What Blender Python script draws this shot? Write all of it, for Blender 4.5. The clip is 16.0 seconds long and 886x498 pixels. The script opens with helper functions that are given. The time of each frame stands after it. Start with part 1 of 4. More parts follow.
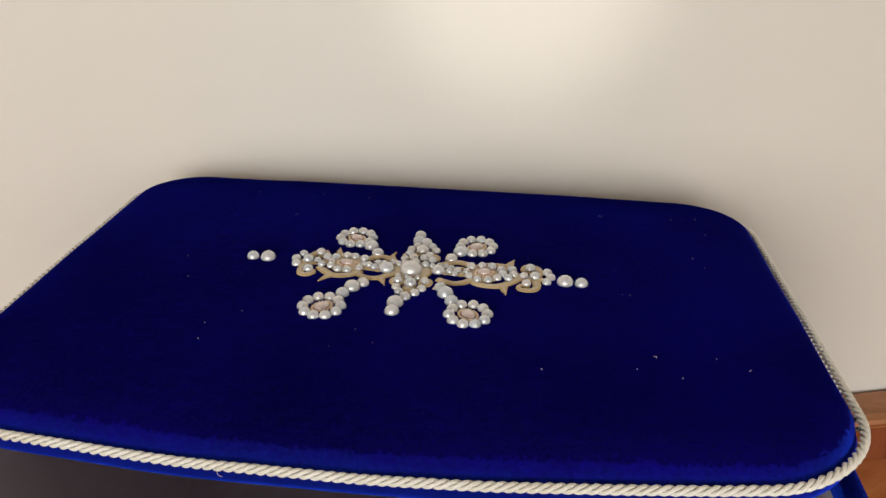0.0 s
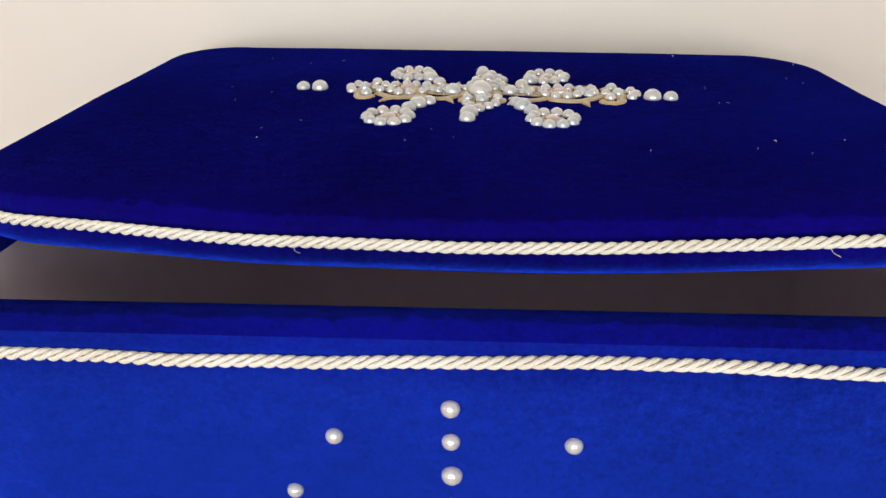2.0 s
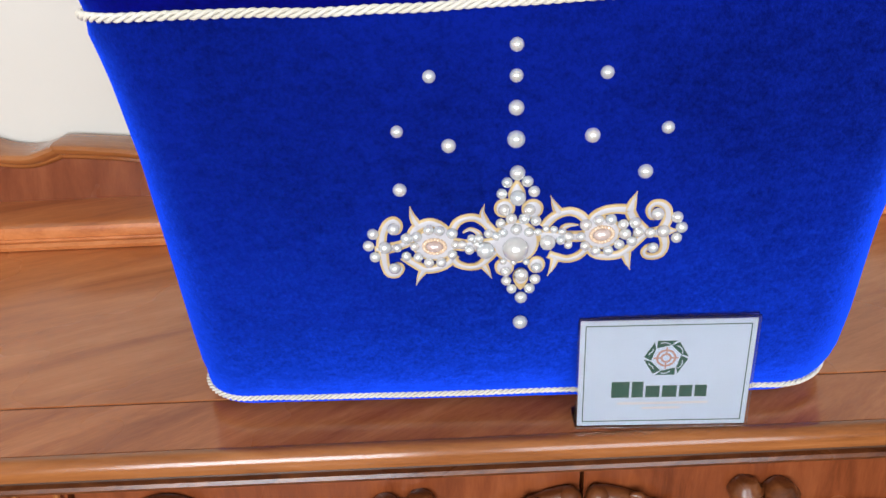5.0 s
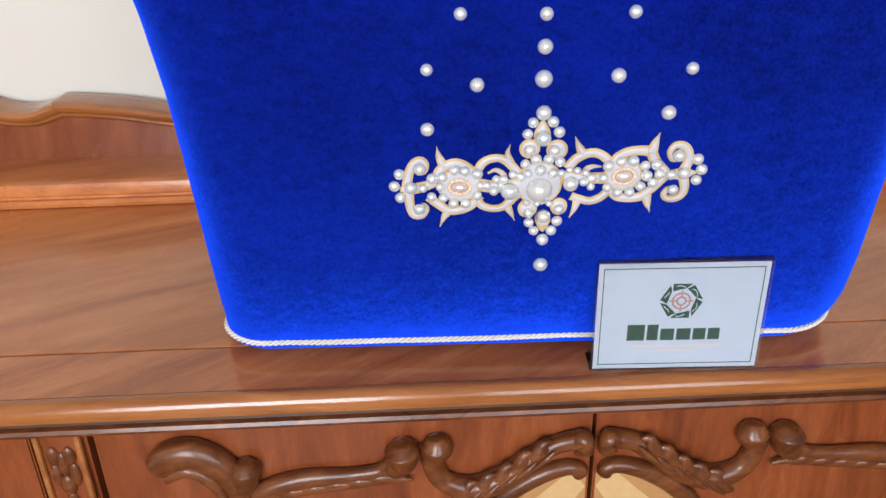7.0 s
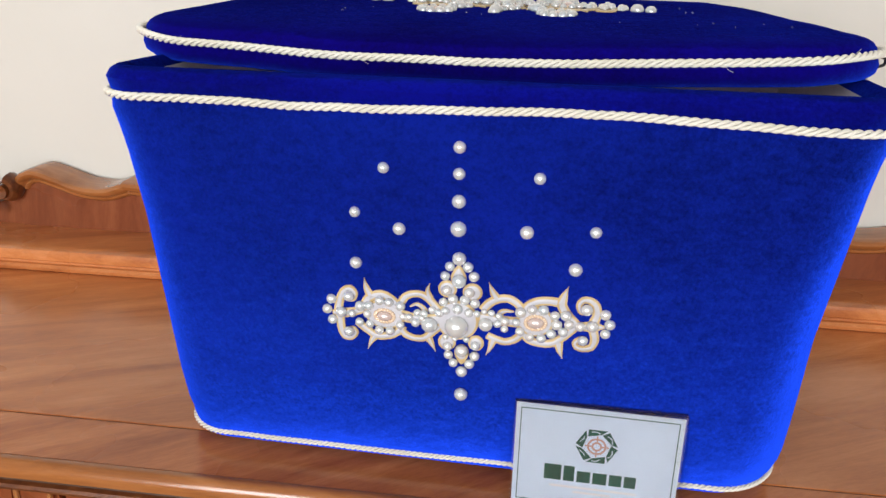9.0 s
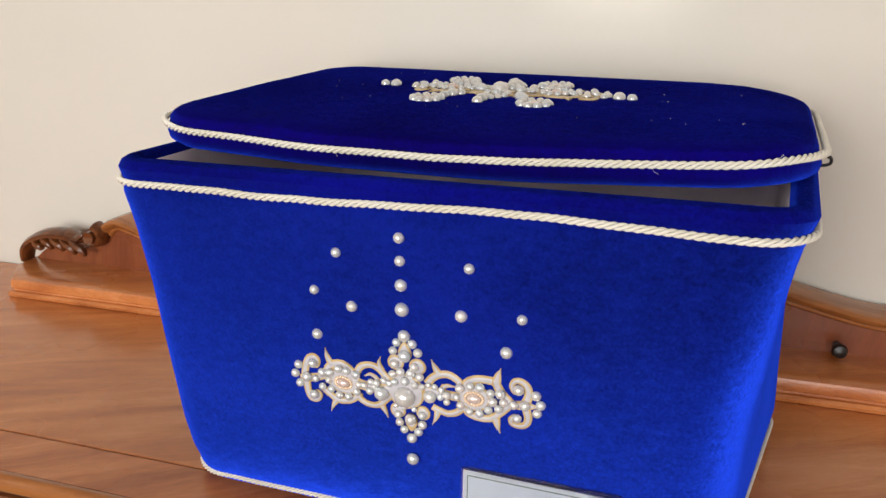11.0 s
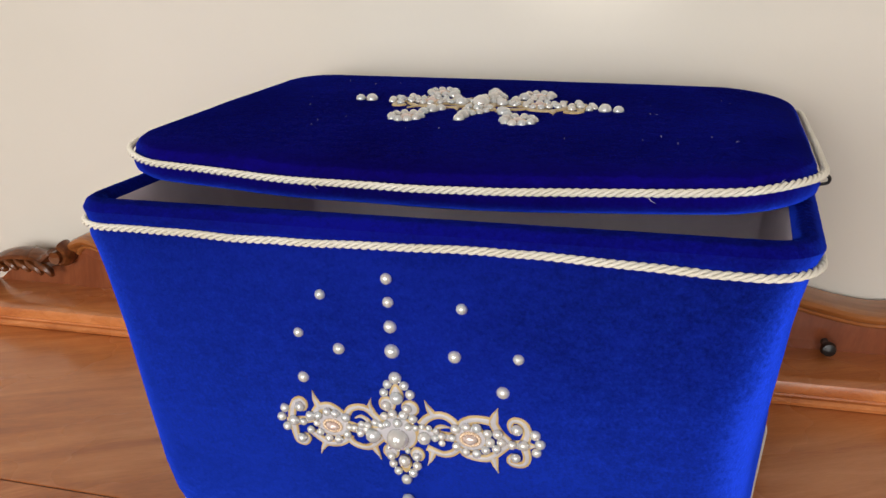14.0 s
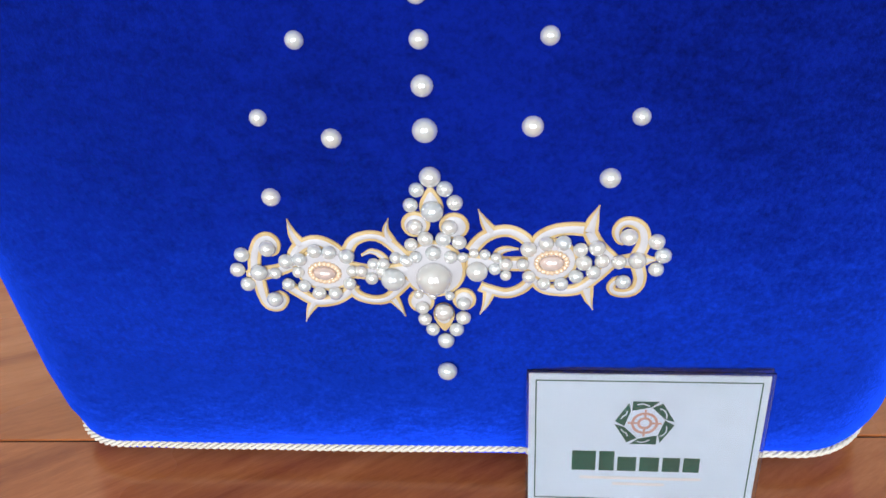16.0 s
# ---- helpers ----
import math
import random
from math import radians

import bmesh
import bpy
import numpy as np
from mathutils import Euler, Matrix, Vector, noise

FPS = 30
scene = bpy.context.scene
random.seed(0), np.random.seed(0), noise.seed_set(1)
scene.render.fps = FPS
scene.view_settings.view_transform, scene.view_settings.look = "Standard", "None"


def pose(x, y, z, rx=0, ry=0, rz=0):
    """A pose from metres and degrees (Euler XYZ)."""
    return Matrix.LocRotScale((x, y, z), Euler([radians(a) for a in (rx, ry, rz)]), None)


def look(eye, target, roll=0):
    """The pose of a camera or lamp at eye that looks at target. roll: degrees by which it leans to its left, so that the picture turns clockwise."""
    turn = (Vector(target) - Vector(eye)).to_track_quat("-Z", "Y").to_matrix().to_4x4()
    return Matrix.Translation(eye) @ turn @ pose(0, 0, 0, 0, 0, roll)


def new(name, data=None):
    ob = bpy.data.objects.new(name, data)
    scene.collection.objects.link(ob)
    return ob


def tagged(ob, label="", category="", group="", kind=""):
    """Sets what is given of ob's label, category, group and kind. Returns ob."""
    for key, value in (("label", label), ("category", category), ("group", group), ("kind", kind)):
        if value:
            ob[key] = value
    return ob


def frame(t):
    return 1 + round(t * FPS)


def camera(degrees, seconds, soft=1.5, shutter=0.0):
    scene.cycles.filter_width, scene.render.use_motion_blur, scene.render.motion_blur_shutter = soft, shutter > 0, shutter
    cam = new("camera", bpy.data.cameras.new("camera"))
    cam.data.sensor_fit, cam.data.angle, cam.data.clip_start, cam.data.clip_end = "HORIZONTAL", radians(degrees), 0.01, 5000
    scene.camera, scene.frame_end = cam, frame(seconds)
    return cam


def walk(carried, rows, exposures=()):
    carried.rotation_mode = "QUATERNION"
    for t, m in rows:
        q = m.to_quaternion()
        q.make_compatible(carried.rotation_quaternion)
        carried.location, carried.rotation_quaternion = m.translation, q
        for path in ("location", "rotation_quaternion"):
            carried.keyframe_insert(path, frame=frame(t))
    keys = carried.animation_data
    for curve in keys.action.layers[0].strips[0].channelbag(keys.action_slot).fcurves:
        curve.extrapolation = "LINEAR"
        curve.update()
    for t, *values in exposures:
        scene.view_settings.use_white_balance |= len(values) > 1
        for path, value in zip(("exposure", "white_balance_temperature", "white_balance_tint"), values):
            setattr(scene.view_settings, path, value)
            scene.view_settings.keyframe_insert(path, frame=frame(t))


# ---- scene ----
cam = camera(60.7, 16.0)
PATH = [
    (0, (-0.038, -0.252, 1.384), (-0.134, 1.599, 0.633), 0.2),
    (0.5, (-0.034, -0.237, 1.349), (-0.094, 1.587, 0.531), 0.0),
    (1, (-0.042, -0.228, 1.332), (-0.136, 1.6, 0.525), -0.4),
    (1.5, (-0.062, -0.229, 1.301), (-0.17, 1.613, 0.529), -0.5),
    (2, (-0.086, -0.251, 1.264), (-0.177, 1.596, 0.503), -0.9),
    (2.5, (-0.11, -0.286, 1.243), (-0.152, 1.565, 0.486), -0.9),
    (3, (-0.126, -0.32, 1.213), (-0.123, 1.519, 0.428), -1.0),
    (3.5, (-0.129, -0.351, 1.195), (-0.112, 1.475, 0.379), -0.7),
    (4, (-0.129, -0.376, 1.187), (-0.095, 1.441, 0.352), -1.0),
    (4.5, (-0.137, -0.395, 1.176), (-0.111, 1.431, 0.359), -1.7),
    (5, (-0.14, -0.403, 1.162), (-0.128, 1.427, 0.356), -2.3),
    (7.5, (-0.17, -0.426, 1.142), (-0.102, 1.384, 0.292), -1.2),
    (8, (-0.155, -0.434, 1.169), (-0.11, 1.41, 0.398), -1.4),
    (8.5, (-0.104, -0.437, 1.184), (-0.187, 1.435, 0.486), 0.1),
    (11, (0.062, -0.448, 1.235), (-0.479, 1.387, 0.652), 0.6),
    (11.5, (0.064, -0.453, 1.26), (-0.463, 1.4, 0.726), 0.2),
    (12, (0.06, -0.453, 1.272), (-0.461, 1.407, 0.754), -0.3),
    (12.5, (0.061, -0.449, 1.284), (-0.456, 1.406, 0.743), -0.9),
    (13, (0.062, -0.441, 1.296), (-0.43, 1.416, 0.74), -0.9),
    (13.5, (0.061, -0.432, 1.303), (-0.409, 1.431, 0.748), -0.7),
    (14, (0.044, -0.419, 1.263), (-0.426, 1.418, 0.628), -1.0),
    (14.5, (0.024, -0.397, 1.227), (-0.417, 1.407, 0.484), -1.1),
    (15, (-0.004, -0.359, 1.195), (-0.358, 1.436, 0.386), -1.6),
    (15.5, (-0.041, -0.31, 1.163), (-0.259, 1.492, 0.323), -1.7),
    (16, (-0.074, -0.286, 1.136), (-0.182, 1.508, 0.26), -2.6),
]
walk(cam, [(t, look(eye, target, roll)) for t, eye, target, roll in PATH],
     [(0, -0.35, 6400, 10), (1.5, -0.13, 6300, 10), (2.5, 0.0, 6100, 10), (3.5, 0.05, 5800, 8), (5, 0.08, 5800, 8), (7.5, 0.08, 5800, 8), (8.5, 0.03, 5900, 8), (11, -0.16, 6400, 10), (11.5, -0.30, 6450, 10), (12.5, -0.40, 6500, 10), (13.5, -0.38, 6500, 10), (14.5, -0.12, 6300, 10), (16, 0.16, 5800, 6)])

# ---- light, sky and exposure ----
scene.view_settings.exposure = 0.0
TOP = 0.85          # height of the sideboard's top
WALL_Y = 0.472      # the plastered wall behind it
MID = -0.052        # middle of the sideboard

world = bpy.data.worlds.new("sky")
scene.world = world
world.use_nodes = True
wn = world.node_tree
sky = wn.nodes.new("ShaderNodeTexSky")
sky.sky_type, sky.sun_disc = "NISHITA", False
sky.sun_elevation, sky.sun_rotation = radians(35), radians(200)
wn.nodes["Background"].inputs["Strength"].default_value = 0.08
wn.links.new(sky.outputs[0], wn.nodes["Background"].inputs["Color"])


def window_lamp(x, z, w, h, power, y=-2.92, col=(1.0, 0.97, 0.94)):
    data = bpy.data.lights.new("window_daylight", "AREA")
    data.shape, data.size, data.size_y, data.energy, data.color = "RECTANGLE", w, h, power, col
    ob = new("window_daylight", data)
    ob.matrix_world = pose(x, y, z, 90, 0, 0)
    return ob


window_lamp(-0.95, 1.50, 1.2, 1.5, 78)
window_lamp(0.75, 1.50, 1.2, 1.5, 33)
# Added spot without a fixture; it throws the soft bright patch on the wall.
glint = bpy.data.lights.new("wall_patch_spot", "SPOT")
glint.energy, glint.color, glint.spot_size, glint.spot_blend, glint.shadow_soft_size = 190, (1.0, 0.95, 0.86), radians(5.5), 1.0, 0.03
new("wall_patch_spot", glint).matrix_world = look((0.55, -2.9, 1.75), (0.0, 0.46, 1.37))

# ---- materials ----


def material(name):
    m = bpy.data.materials.new(name)
    m.use_nodes = True
    nt = m.node_tree
    return m, nt, nt.nodes["Principled BSDF"]


def node(nt, kind, **sockets):
    n = nt.nodes.new(kind)
    for key, value in sockets.items():
        n.inputs[key.replace("_", " ")].default_value = value
    return n


def ramp(nt, source, stops):
    r = nt.nodes.new("ShaderNodeValToRGB")
    el = r.color_ramp.elements
    while len(el) < len(stops):
        el.new(0.5)
    for e, (at, c) in zip(el, stops):
        e.position, e.color = at, (*c, 1)
    nt.links.new(source, r.inputs["Fac"])
    return r


def coords(nt, scale=(1, 1, 1), turn=(0, 0, 0)):
    tc = nt.nodes.new("ShaderNodeTexCoord")
    mp = nt.nodes.new("ShaderNodeMapping")
    mp.inputs["Scale"].default_value = scale
    mp.inputs["Rotation"].default_value = [radians(a) for a in turn]
    nt.links.new(tc.outputs["Object"], mp.inputs["Vector"])
    return mp.outputs["Vector"]


def bump(nt, bsdf, height, strength, distance):
    b = node(nt, "ShaderNodeBump", Strength=strength, Distance=distance)
    nt.links.new(height, b.inputs["Height"])
    nt.links.new(b.outputs["Normal"], bsdf.inputs["Normal"])
    return b


def velvet_material(name, normal_lean, standing, tips, dark, light, soft):
    """Velvet darkened by tipped normals, a share standing, light caught by the fibre tips."""
    m, nt, b = material(name)
    v = coords(nt)
    blotch = node(nt, "ShaderNodeTexNoise", Scale=7.0, Detail=2.0, Roughness=0.5)
    nap = node(nt, "ShaderNodeTexNoise", Scale=420.0, Detail=3.0, Roughness=0.7)
    mixed = nt.nodes.new("ShaderNodeMath")
    mixed.operation = "MULTIPLY_ADD"
    mixed.inputs[1].default_value = 0.8
    for n in (blotch, nap):
        nt.links.new(v, n.inputs["Vector"])
    nt.links.new(nap.outputs["Fac"], mixed.inputs[0])
    nt.links.new(blotch.outputs["Fac"], mixed.inputs[2])
    weave = node(nt, "ShaderNodeTexNoise", Scale=150.0, Detail=3.0, Roughness=0.7)
    nt.links.new(coords(nt, (0.6, 1, 1)), weave.inputs["Vector"])
    more = nt.nodes.new("ShaderNodeMath")
    more.operation = "MULTIPLY_ADD"
    more.inputs[1].default_value = 0.8
    nt.links.new(weave.outputs["Fac"], more.inputs[0])
    nt.links.new(mixed.outputs[0], more.inputs[2])
    half = nt.nodes.new("ShaderNodeMath")
    half.operation = "MULTIPLY"
    half.inputs[1].default_value = 0.5
    nt.links.new(more.outputs[0], half.inputs[0])
    r = ramp(nt, half.outputs[0], [(0.475, dark), (0.80, light)])
    nt.links.new(r.outputs["Color"], b.inputs["Base Color"])
    b.inputs["Roughness"].default_value = 0.95
    b.inputs["Specular IOR Level"].default_value = 0.05
    b.inputs["Sheen Weight"].default_value = 1.0
    b.inputs["Sheen Roughness"].default_value = 0.28
    b.inputs["Sheen Tint"].default_value = (0.018, 0.078, 0.98, 1)
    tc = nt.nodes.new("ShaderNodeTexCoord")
    # normals tipped by this vector put shade on faces that look up
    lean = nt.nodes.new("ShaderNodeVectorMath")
    lean.inputs[1].default_value = normal_lean
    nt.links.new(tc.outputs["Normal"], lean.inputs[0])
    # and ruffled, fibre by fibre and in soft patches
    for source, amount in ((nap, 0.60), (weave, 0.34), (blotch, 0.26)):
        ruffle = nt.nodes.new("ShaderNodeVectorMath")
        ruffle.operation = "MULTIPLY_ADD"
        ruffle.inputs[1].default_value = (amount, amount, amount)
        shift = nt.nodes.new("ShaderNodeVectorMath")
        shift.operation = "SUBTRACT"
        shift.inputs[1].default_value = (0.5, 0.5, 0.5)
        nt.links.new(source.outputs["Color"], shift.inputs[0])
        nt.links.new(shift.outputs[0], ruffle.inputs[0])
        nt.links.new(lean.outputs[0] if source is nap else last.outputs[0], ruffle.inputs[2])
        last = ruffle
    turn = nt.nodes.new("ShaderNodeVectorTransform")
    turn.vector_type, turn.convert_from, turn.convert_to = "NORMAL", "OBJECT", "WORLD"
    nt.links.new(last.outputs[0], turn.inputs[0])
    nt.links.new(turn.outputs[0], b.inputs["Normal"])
    upright = nt.nodes.new("ShaderNodeBsdfDiffuse")
    upright.inputs["Roughness"].default_value = 1.0
    nt.links.new(r.outputs["Color"], upright.inputs["Color"])
    fuzz = nt.nodes.new("ShaderNodeBump")
    fuzz.inputs["Strength"].default_value = 0.8
    fuzz.inputs["Distance"].default_value = 0.001
    nt.links.new(nap.outputs["Fac"], fuzz.inputs["Height"])
    nt.links.new(fuzz.outputs["Normal"], upright.inputs["Normal"])
    both = nt.nodes.new("ShaderNodeMixShader")
    both.inputs[0].default_value = standing
    nt.links.new(b.outputs[0], both.inputs[1])
    nt.links.new(upright.outputs[0], both.inputs[2])
    out = [n for n in nt.nodes if n.type == "OUTPUT_MATERIAL"][0]
    halo = nt.nodes.new("ShaderNodeBsdfSheen")
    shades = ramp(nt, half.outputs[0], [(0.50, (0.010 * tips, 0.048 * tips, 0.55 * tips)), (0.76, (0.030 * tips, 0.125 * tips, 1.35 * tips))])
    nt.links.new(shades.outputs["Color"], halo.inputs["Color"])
    halo.inputs["Roughness"].default_value = soft
    # sheen normals tipped upwards, so the front shades darker towards its top
    sheen_lean = nt.nodes.new("ShaderNodeVectorMath")
    sheen_lean.inputs[1].default_value = (0.0, 0.0, 0.30)
    nt.links.new(fuzz.outputs["Normal"], sheen_lean.inputs[0])
    unit = nt.nodes.new("ShaderNodeVectorMath")
    unit.operation = "NORMALIZE"
    nt.links.new(sheen_lean.outputs[0], unit.inputs[0])
    nt.links.new(unit.outputs[0], halo.inputs["Normal"])
    total = nt.nodes.new("ShaderNodeAddShader")
    nt.links.new(both.outputs[0], total.inputs[0])
    nt.links.new(halo.outputs[0], total.inputs[1])
    nt.links.new(total.outputs[0], out.inputs["Surface"])
    return m


def cord_material():
    m, nt, b = material("ivory_satin_cord")
    v = coords(nt)
    n = node(nt, "ShaderNodeTexNoise", Scale=900.0, Detail=2.0)
    big = node(nt, "ShaderNodeTexNoise", Scale=25.0, Detail=2.0)
    nt.links.new(v, n.inputs["Vector"])
    nt.links.new(v, big.inputs["Vector"])
    r = ramp(nt, big.outputs["Fac"], [(0.3, (0.74, 0.69, 0.57)), (0.7, (0.82, 0.78, 0.69))])
    nt.links.new(r.outputs["Color"], b.inputs["Base Color"])
    b.inputs["Roughness"].default_value = 0.42
    b.inputs["Sheen Weight"].default_value = 0.2
    bump(nt, b, n.outputs["Fac"], 0.5, 0.0006)
    return m


def pearl_material(name, col, warm):
    m, nt, b = material(name)
    info = nt.nodes.new("ShaderNodeObjectInfo")
    r = ramp(nt, info.outputs["Random"], [(0.0, col), (1.0, warm)])
    nt.links.new(r.outputs["Color"], b.inputs["Base Color"])
    b.inputs["Roughness"].default_value = 0.16
    b.inputs["Specular IOR Level"].default_value = 0.8
    b.inputs["Coat Weight"].default_value = 1.0
    b.inputs["Coat Roughness"].default_value = 0.06
    b.inputs["Coat IOR"].default_value = 1.9
    b.inputs["Metallic"].default_value = 0.30
    b.inputs["Sheen Weight"].default_value = 0.1
    b.inputs["Subsurface Weight"].default_value = 0.15
    b.inputs["Subsurface Radius"].default_value = (0.003, 0.002, 0.002)
    return m


def cloth_material(name, low, high, rough, scale=700.0, strength=0.4, sheen=0.1):
    m, nt, b = material(name)
    v = coords(nt)
    n = node(nt, "ShaderNodeTexNoise", Scale=scale, Detail=2.0)
    big = node(nt, "ShaderNodeTexNoise", Scale=60.0, Detail=3.0)
    nt.links.new(v, n.inputs["Vector"])
    nt.links.new(v, big.inputs["Vector"])
    r = ramp(nt, big.outputs["Fac"], [(0.3, low), (0.7, high)])
    nt.links.new(r.outputs["Color"], b.inputs["Base Color"])
    b.inputs["Roughness"].default_value = rough
    b.inputs["Sheen Weight"].default_value = sheen
    bump(nt, b, n.outputs["Fac"], strength, 0.0005)
    return m


def wood_material(name, dark, mid, light, turn, rough=0.22, stretch=9.0, coat=0.35, scale=6.0):
    """Lacquered veneer: the grain runs along the turned x axis."""
    m, nt, b = material(name)
    squeeze = nt.nodes.new("ShaderNodeMapping")
    squeeze.inputs["Scale"].default_value = (1.0, stretch, stretch)
    nt.links.new(coords(nt, (1, 1, 1), turn), squeeze.inputs["Vector"])
    v = squeeze.outputs["Vector"]
    big = node(nt, "ShaderNodeTexNoise", Scale=scale, Detail=6.0, Roughness=0.62, Distortion=0.7)
    fine = node(nt, "ShaderNodeTexNoise", Scale=scale * 14, Detail=4.0, Roughness=0.7)
    for n in (big, fine):
        nt.links.new(v, n.inputs["Vector"])
    s = nt.nodes.new("ShaderNodeMath")
    s.operation = "MULTIPLY_ADD"
    s.inputs[1].default_value = 0.3
    nt.links.new(fine.outputs["Fac"], s.inputs[0])
    nt.links.new(big.outputs["Fac"], s.inputs[2])
    r = ramp(nt, s.outputs[0], [(0.42, dark), (0.66, mid), (0.92, light)])
    nt.links.new(r.outputs["Color"], b.inputs["Base Color"])
    smear = node(nt, "ShaderNodeTexNoise", Scale=5.0, Detail=3.0)
    nt.links.new(coords(nt), smear.inputs["Vector"])
    rr = nt.nodes.new("ShaderNodeMapRange")
    rr.inputs["To Min"].default_value, rr.inputs["To Max"].default_value = rough * 0.75, rough * 1.4
    nt.links.new(smear.outputs["Fac"], rr.inputs["Value"])
    nt.links.new(rr.outputs[0], b.inputs["Roughness"])
    b.inputs["Coat Weight"].default_value = coat
    b.inputs["Coat Roughness"].default_value = 0.12
    b.inputs["Specular IOR Level"].default_value = 0.36
    bump(nt, b, fine.outputs["Fac"], 0.08, 0.0006)
    return m


def plaster_material(name, low, high, rough):
    m, nt, b = material(name)
    v = coords(nt)
    n = node(nt, "ShaderNodeTexNoise", Scale=180.0, Detail=3.0)
    big = node(nt, "ShaderNodeTexNoise", Scale=2.5, Detail=4.0)
    nt.links.new(v, n.inputs["Vector"])
    nt.links.new(v, big.inputs["Vector"])
    r = ramp(nt, big.outputs["Fac"], [(0.3, low), (0.7, high)])
    nt.links.new(r.outputs["Color"], b.inputs["Base Color"])
    b.inputs["Roughness"].default_value = rough
    bump(nt, b, n.outputs["Fac"], 0.12, 0.0008)
    return m


def plain_material(name, col, rough=0.5, **more):
    m, nt, b = material(name)
    n = node(nt, "ShaderNodeTexNoise", Scale=120.0, Detail=2.0)
    nt.links.new(coords(nt), n.inputs["Vector"])
    r = ramp(nt, n.outputs["Fac"], [(0.3, tuple(c * 0.93 for c in col)), (0.7, col)])
    nt.links.new(r.outputs["Color"], b.inputs["Base Color"])
    b.inputs["Roughness"].default_value = rough
    for key, value in more.items():
        b.inputs[key.replace("_", " ")].default_value = value
    return m


# One velvet in three copies; the lid and rim copies have shade built in.
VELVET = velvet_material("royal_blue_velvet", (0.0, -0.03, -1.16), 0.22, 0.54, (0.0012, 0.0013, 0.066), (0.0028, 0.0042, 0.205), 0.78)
VELVET_RIM = velvet_material("rim_velvet_shaded", (0.0, -0.06, -1.22), 0.36, 0.12, (0.0022, 0.0010, 0.095), (0.0040, 0.0026, 0.250), 0.70)
VELVET_LID = velvet_material("lid_velvet_shaded", (0.0, -0.11, -1.28), 0.46, 0.06, (0.0040, 0.0010, 0.100), (0.0062, 0.0022, 0.230), 0.42)
CORD = cord_material()
PEARL = pearl_material("ivory_pearl", (0.60, 0.64, 0.67), (0.71, 0.69, 0.66))
PINK = pearl_material("pink_pearl", (0.70, 0.56, 0.52), (0.74, 0.62, 0.58))
SATIN = cloth_material("white_satin", (0.47, 0.455, 0.49), (0.57, 0.55, 0.57), 0.38)
SATIN_TAN = cloth_material("ivory_tan_satin", (0.56, 0.45, 0.29), (0.66, 0.54, 0.37), 0.45)
GOLD = cloth_material("gold_thread", (0.46, 0.31, 0.12), (0.66, 0.50, 0.26), 0.42, 1500.0, 0.6)
LINING = cloth_material("lilac_lining", (0.85, 0.76, 0.84), (0.90, 0.82, 0.89), 0.5, 300.0, 0.15, 0.05)
BEAD = plain_material("rose_gold_bead", (0.82, 0.62, 0.44), 0.25, Metallic=0.2)
WOOD_TOP = wood_material("cherry_veneer_diagonal", (0.37, 0.105, 0.028), (0.55, 0.190, 0.056), (0.70, 0.285, 0.105), (0, 0, -24), 0.26, 6.0, 0.30, 5.0)
WOOD_BAND = wood_material("cherry_veneer_crossband", (0.33, 0.086, 0.023), (0.52, 0.168, 0.048), (0.71, 0.270, 0.095), (0, 0, -36), 0.24, 6.0, 0.30, 6.0)
WOOD_EDGE = wood_material("cherry_moulding", (0.20, 0.062, 0.015), (0.33, 0.115, 0.030), (0.44, 0.175, 0.056), (0, 0, 0), 0.18, 9.0, 0.6)
WOOD_DOOR = wood_material("cherry_door", (0.125, 0.028, 0.008), (0.21, 0.052, 0.015), (0.295, 0.085, 0.027), (0, 90, 0), 0.25, 8.0, 0.08)
WOOD_CARVED = wood_material("carved_walnut", (0.055, 0.014, 0.004), (0.135, 0.040, 0.011), (0.25, 0.085, 0.026), (0, 20, 0), 0.27, 3.0, 0.22, 30.0)
WOOD_CREST = wood_material("crest_veneer", (0.15, 0.038, 0.014), (0.21, 0.058, 0.022), (0.28, 0.088, 0.034), (0, 80, 0), 0.25, 6.0, 0.15)
MAPLE = plain_material("maple_inlay", (0.62, 0.40, 0.18), 0.25, Coat_Weight=0.4)
MAPLE_DARK = plain_material("cherry_inlay", (0.46, 0.24, 0.09), 0.25, Coat_Weight=0.4)
WOOD_DARK = wood_material("dark_groove_wood", (0.045, 0.018, 0.007), (0.085, 0.035, 0.014), (0.17, 0.075, 0.03), (0, 0, 0), 0.3, 9.0, 0.1)
GROOVE = plain_material("dark_joint", (0.03, 0.012, 0.006), 0.6)
BLACK = plain_material("black_iron", (0.012, 0.011, 0.011), 0.35)
PLASTER = plaster_material("cream_plaster", (0.66, 0.62, 0.545), (0.70, 0.66, 0.59), 0.55)
# Unseen ceiling, coloured dark to cut the light bounced onto the lid.
CEILING = plaster_material("low_bounce_ceiling", (0.40, 0.385, 0.36), (0.44, 0.425, 0.40), 0.9)
FLOOR = wood_material("oak_floor", (0.16, 0.09, 0.045), (0.24, 0.14, 0.07), (0.30, 0.18, 0.10), (0, 0, 0), 0.4)
PAPER = plain_material("white_card", (0.66, 0.74, 0.84), 0.55)
GREEN = plain_material("green_ink", (0.004, 0.085, 0.05), 0.5)
ROSE = plain_material("rose_ink", (0.55, 0.30, 0.24), 0.5)
PALE = plain_material("pale_ink", (0.80, 0.74, 0.72), 0.55)
LINT = plain_material("lint", (0.75, 0.75, 0.80), 0.8)
ACRYLIC, ant, ab = material("clear_acrylic")
ab.inputs["Base Color"].default_value = (0.97, 0.97, 0.99, 1)
ab.inputs["Roughness"].default_value = 0.04
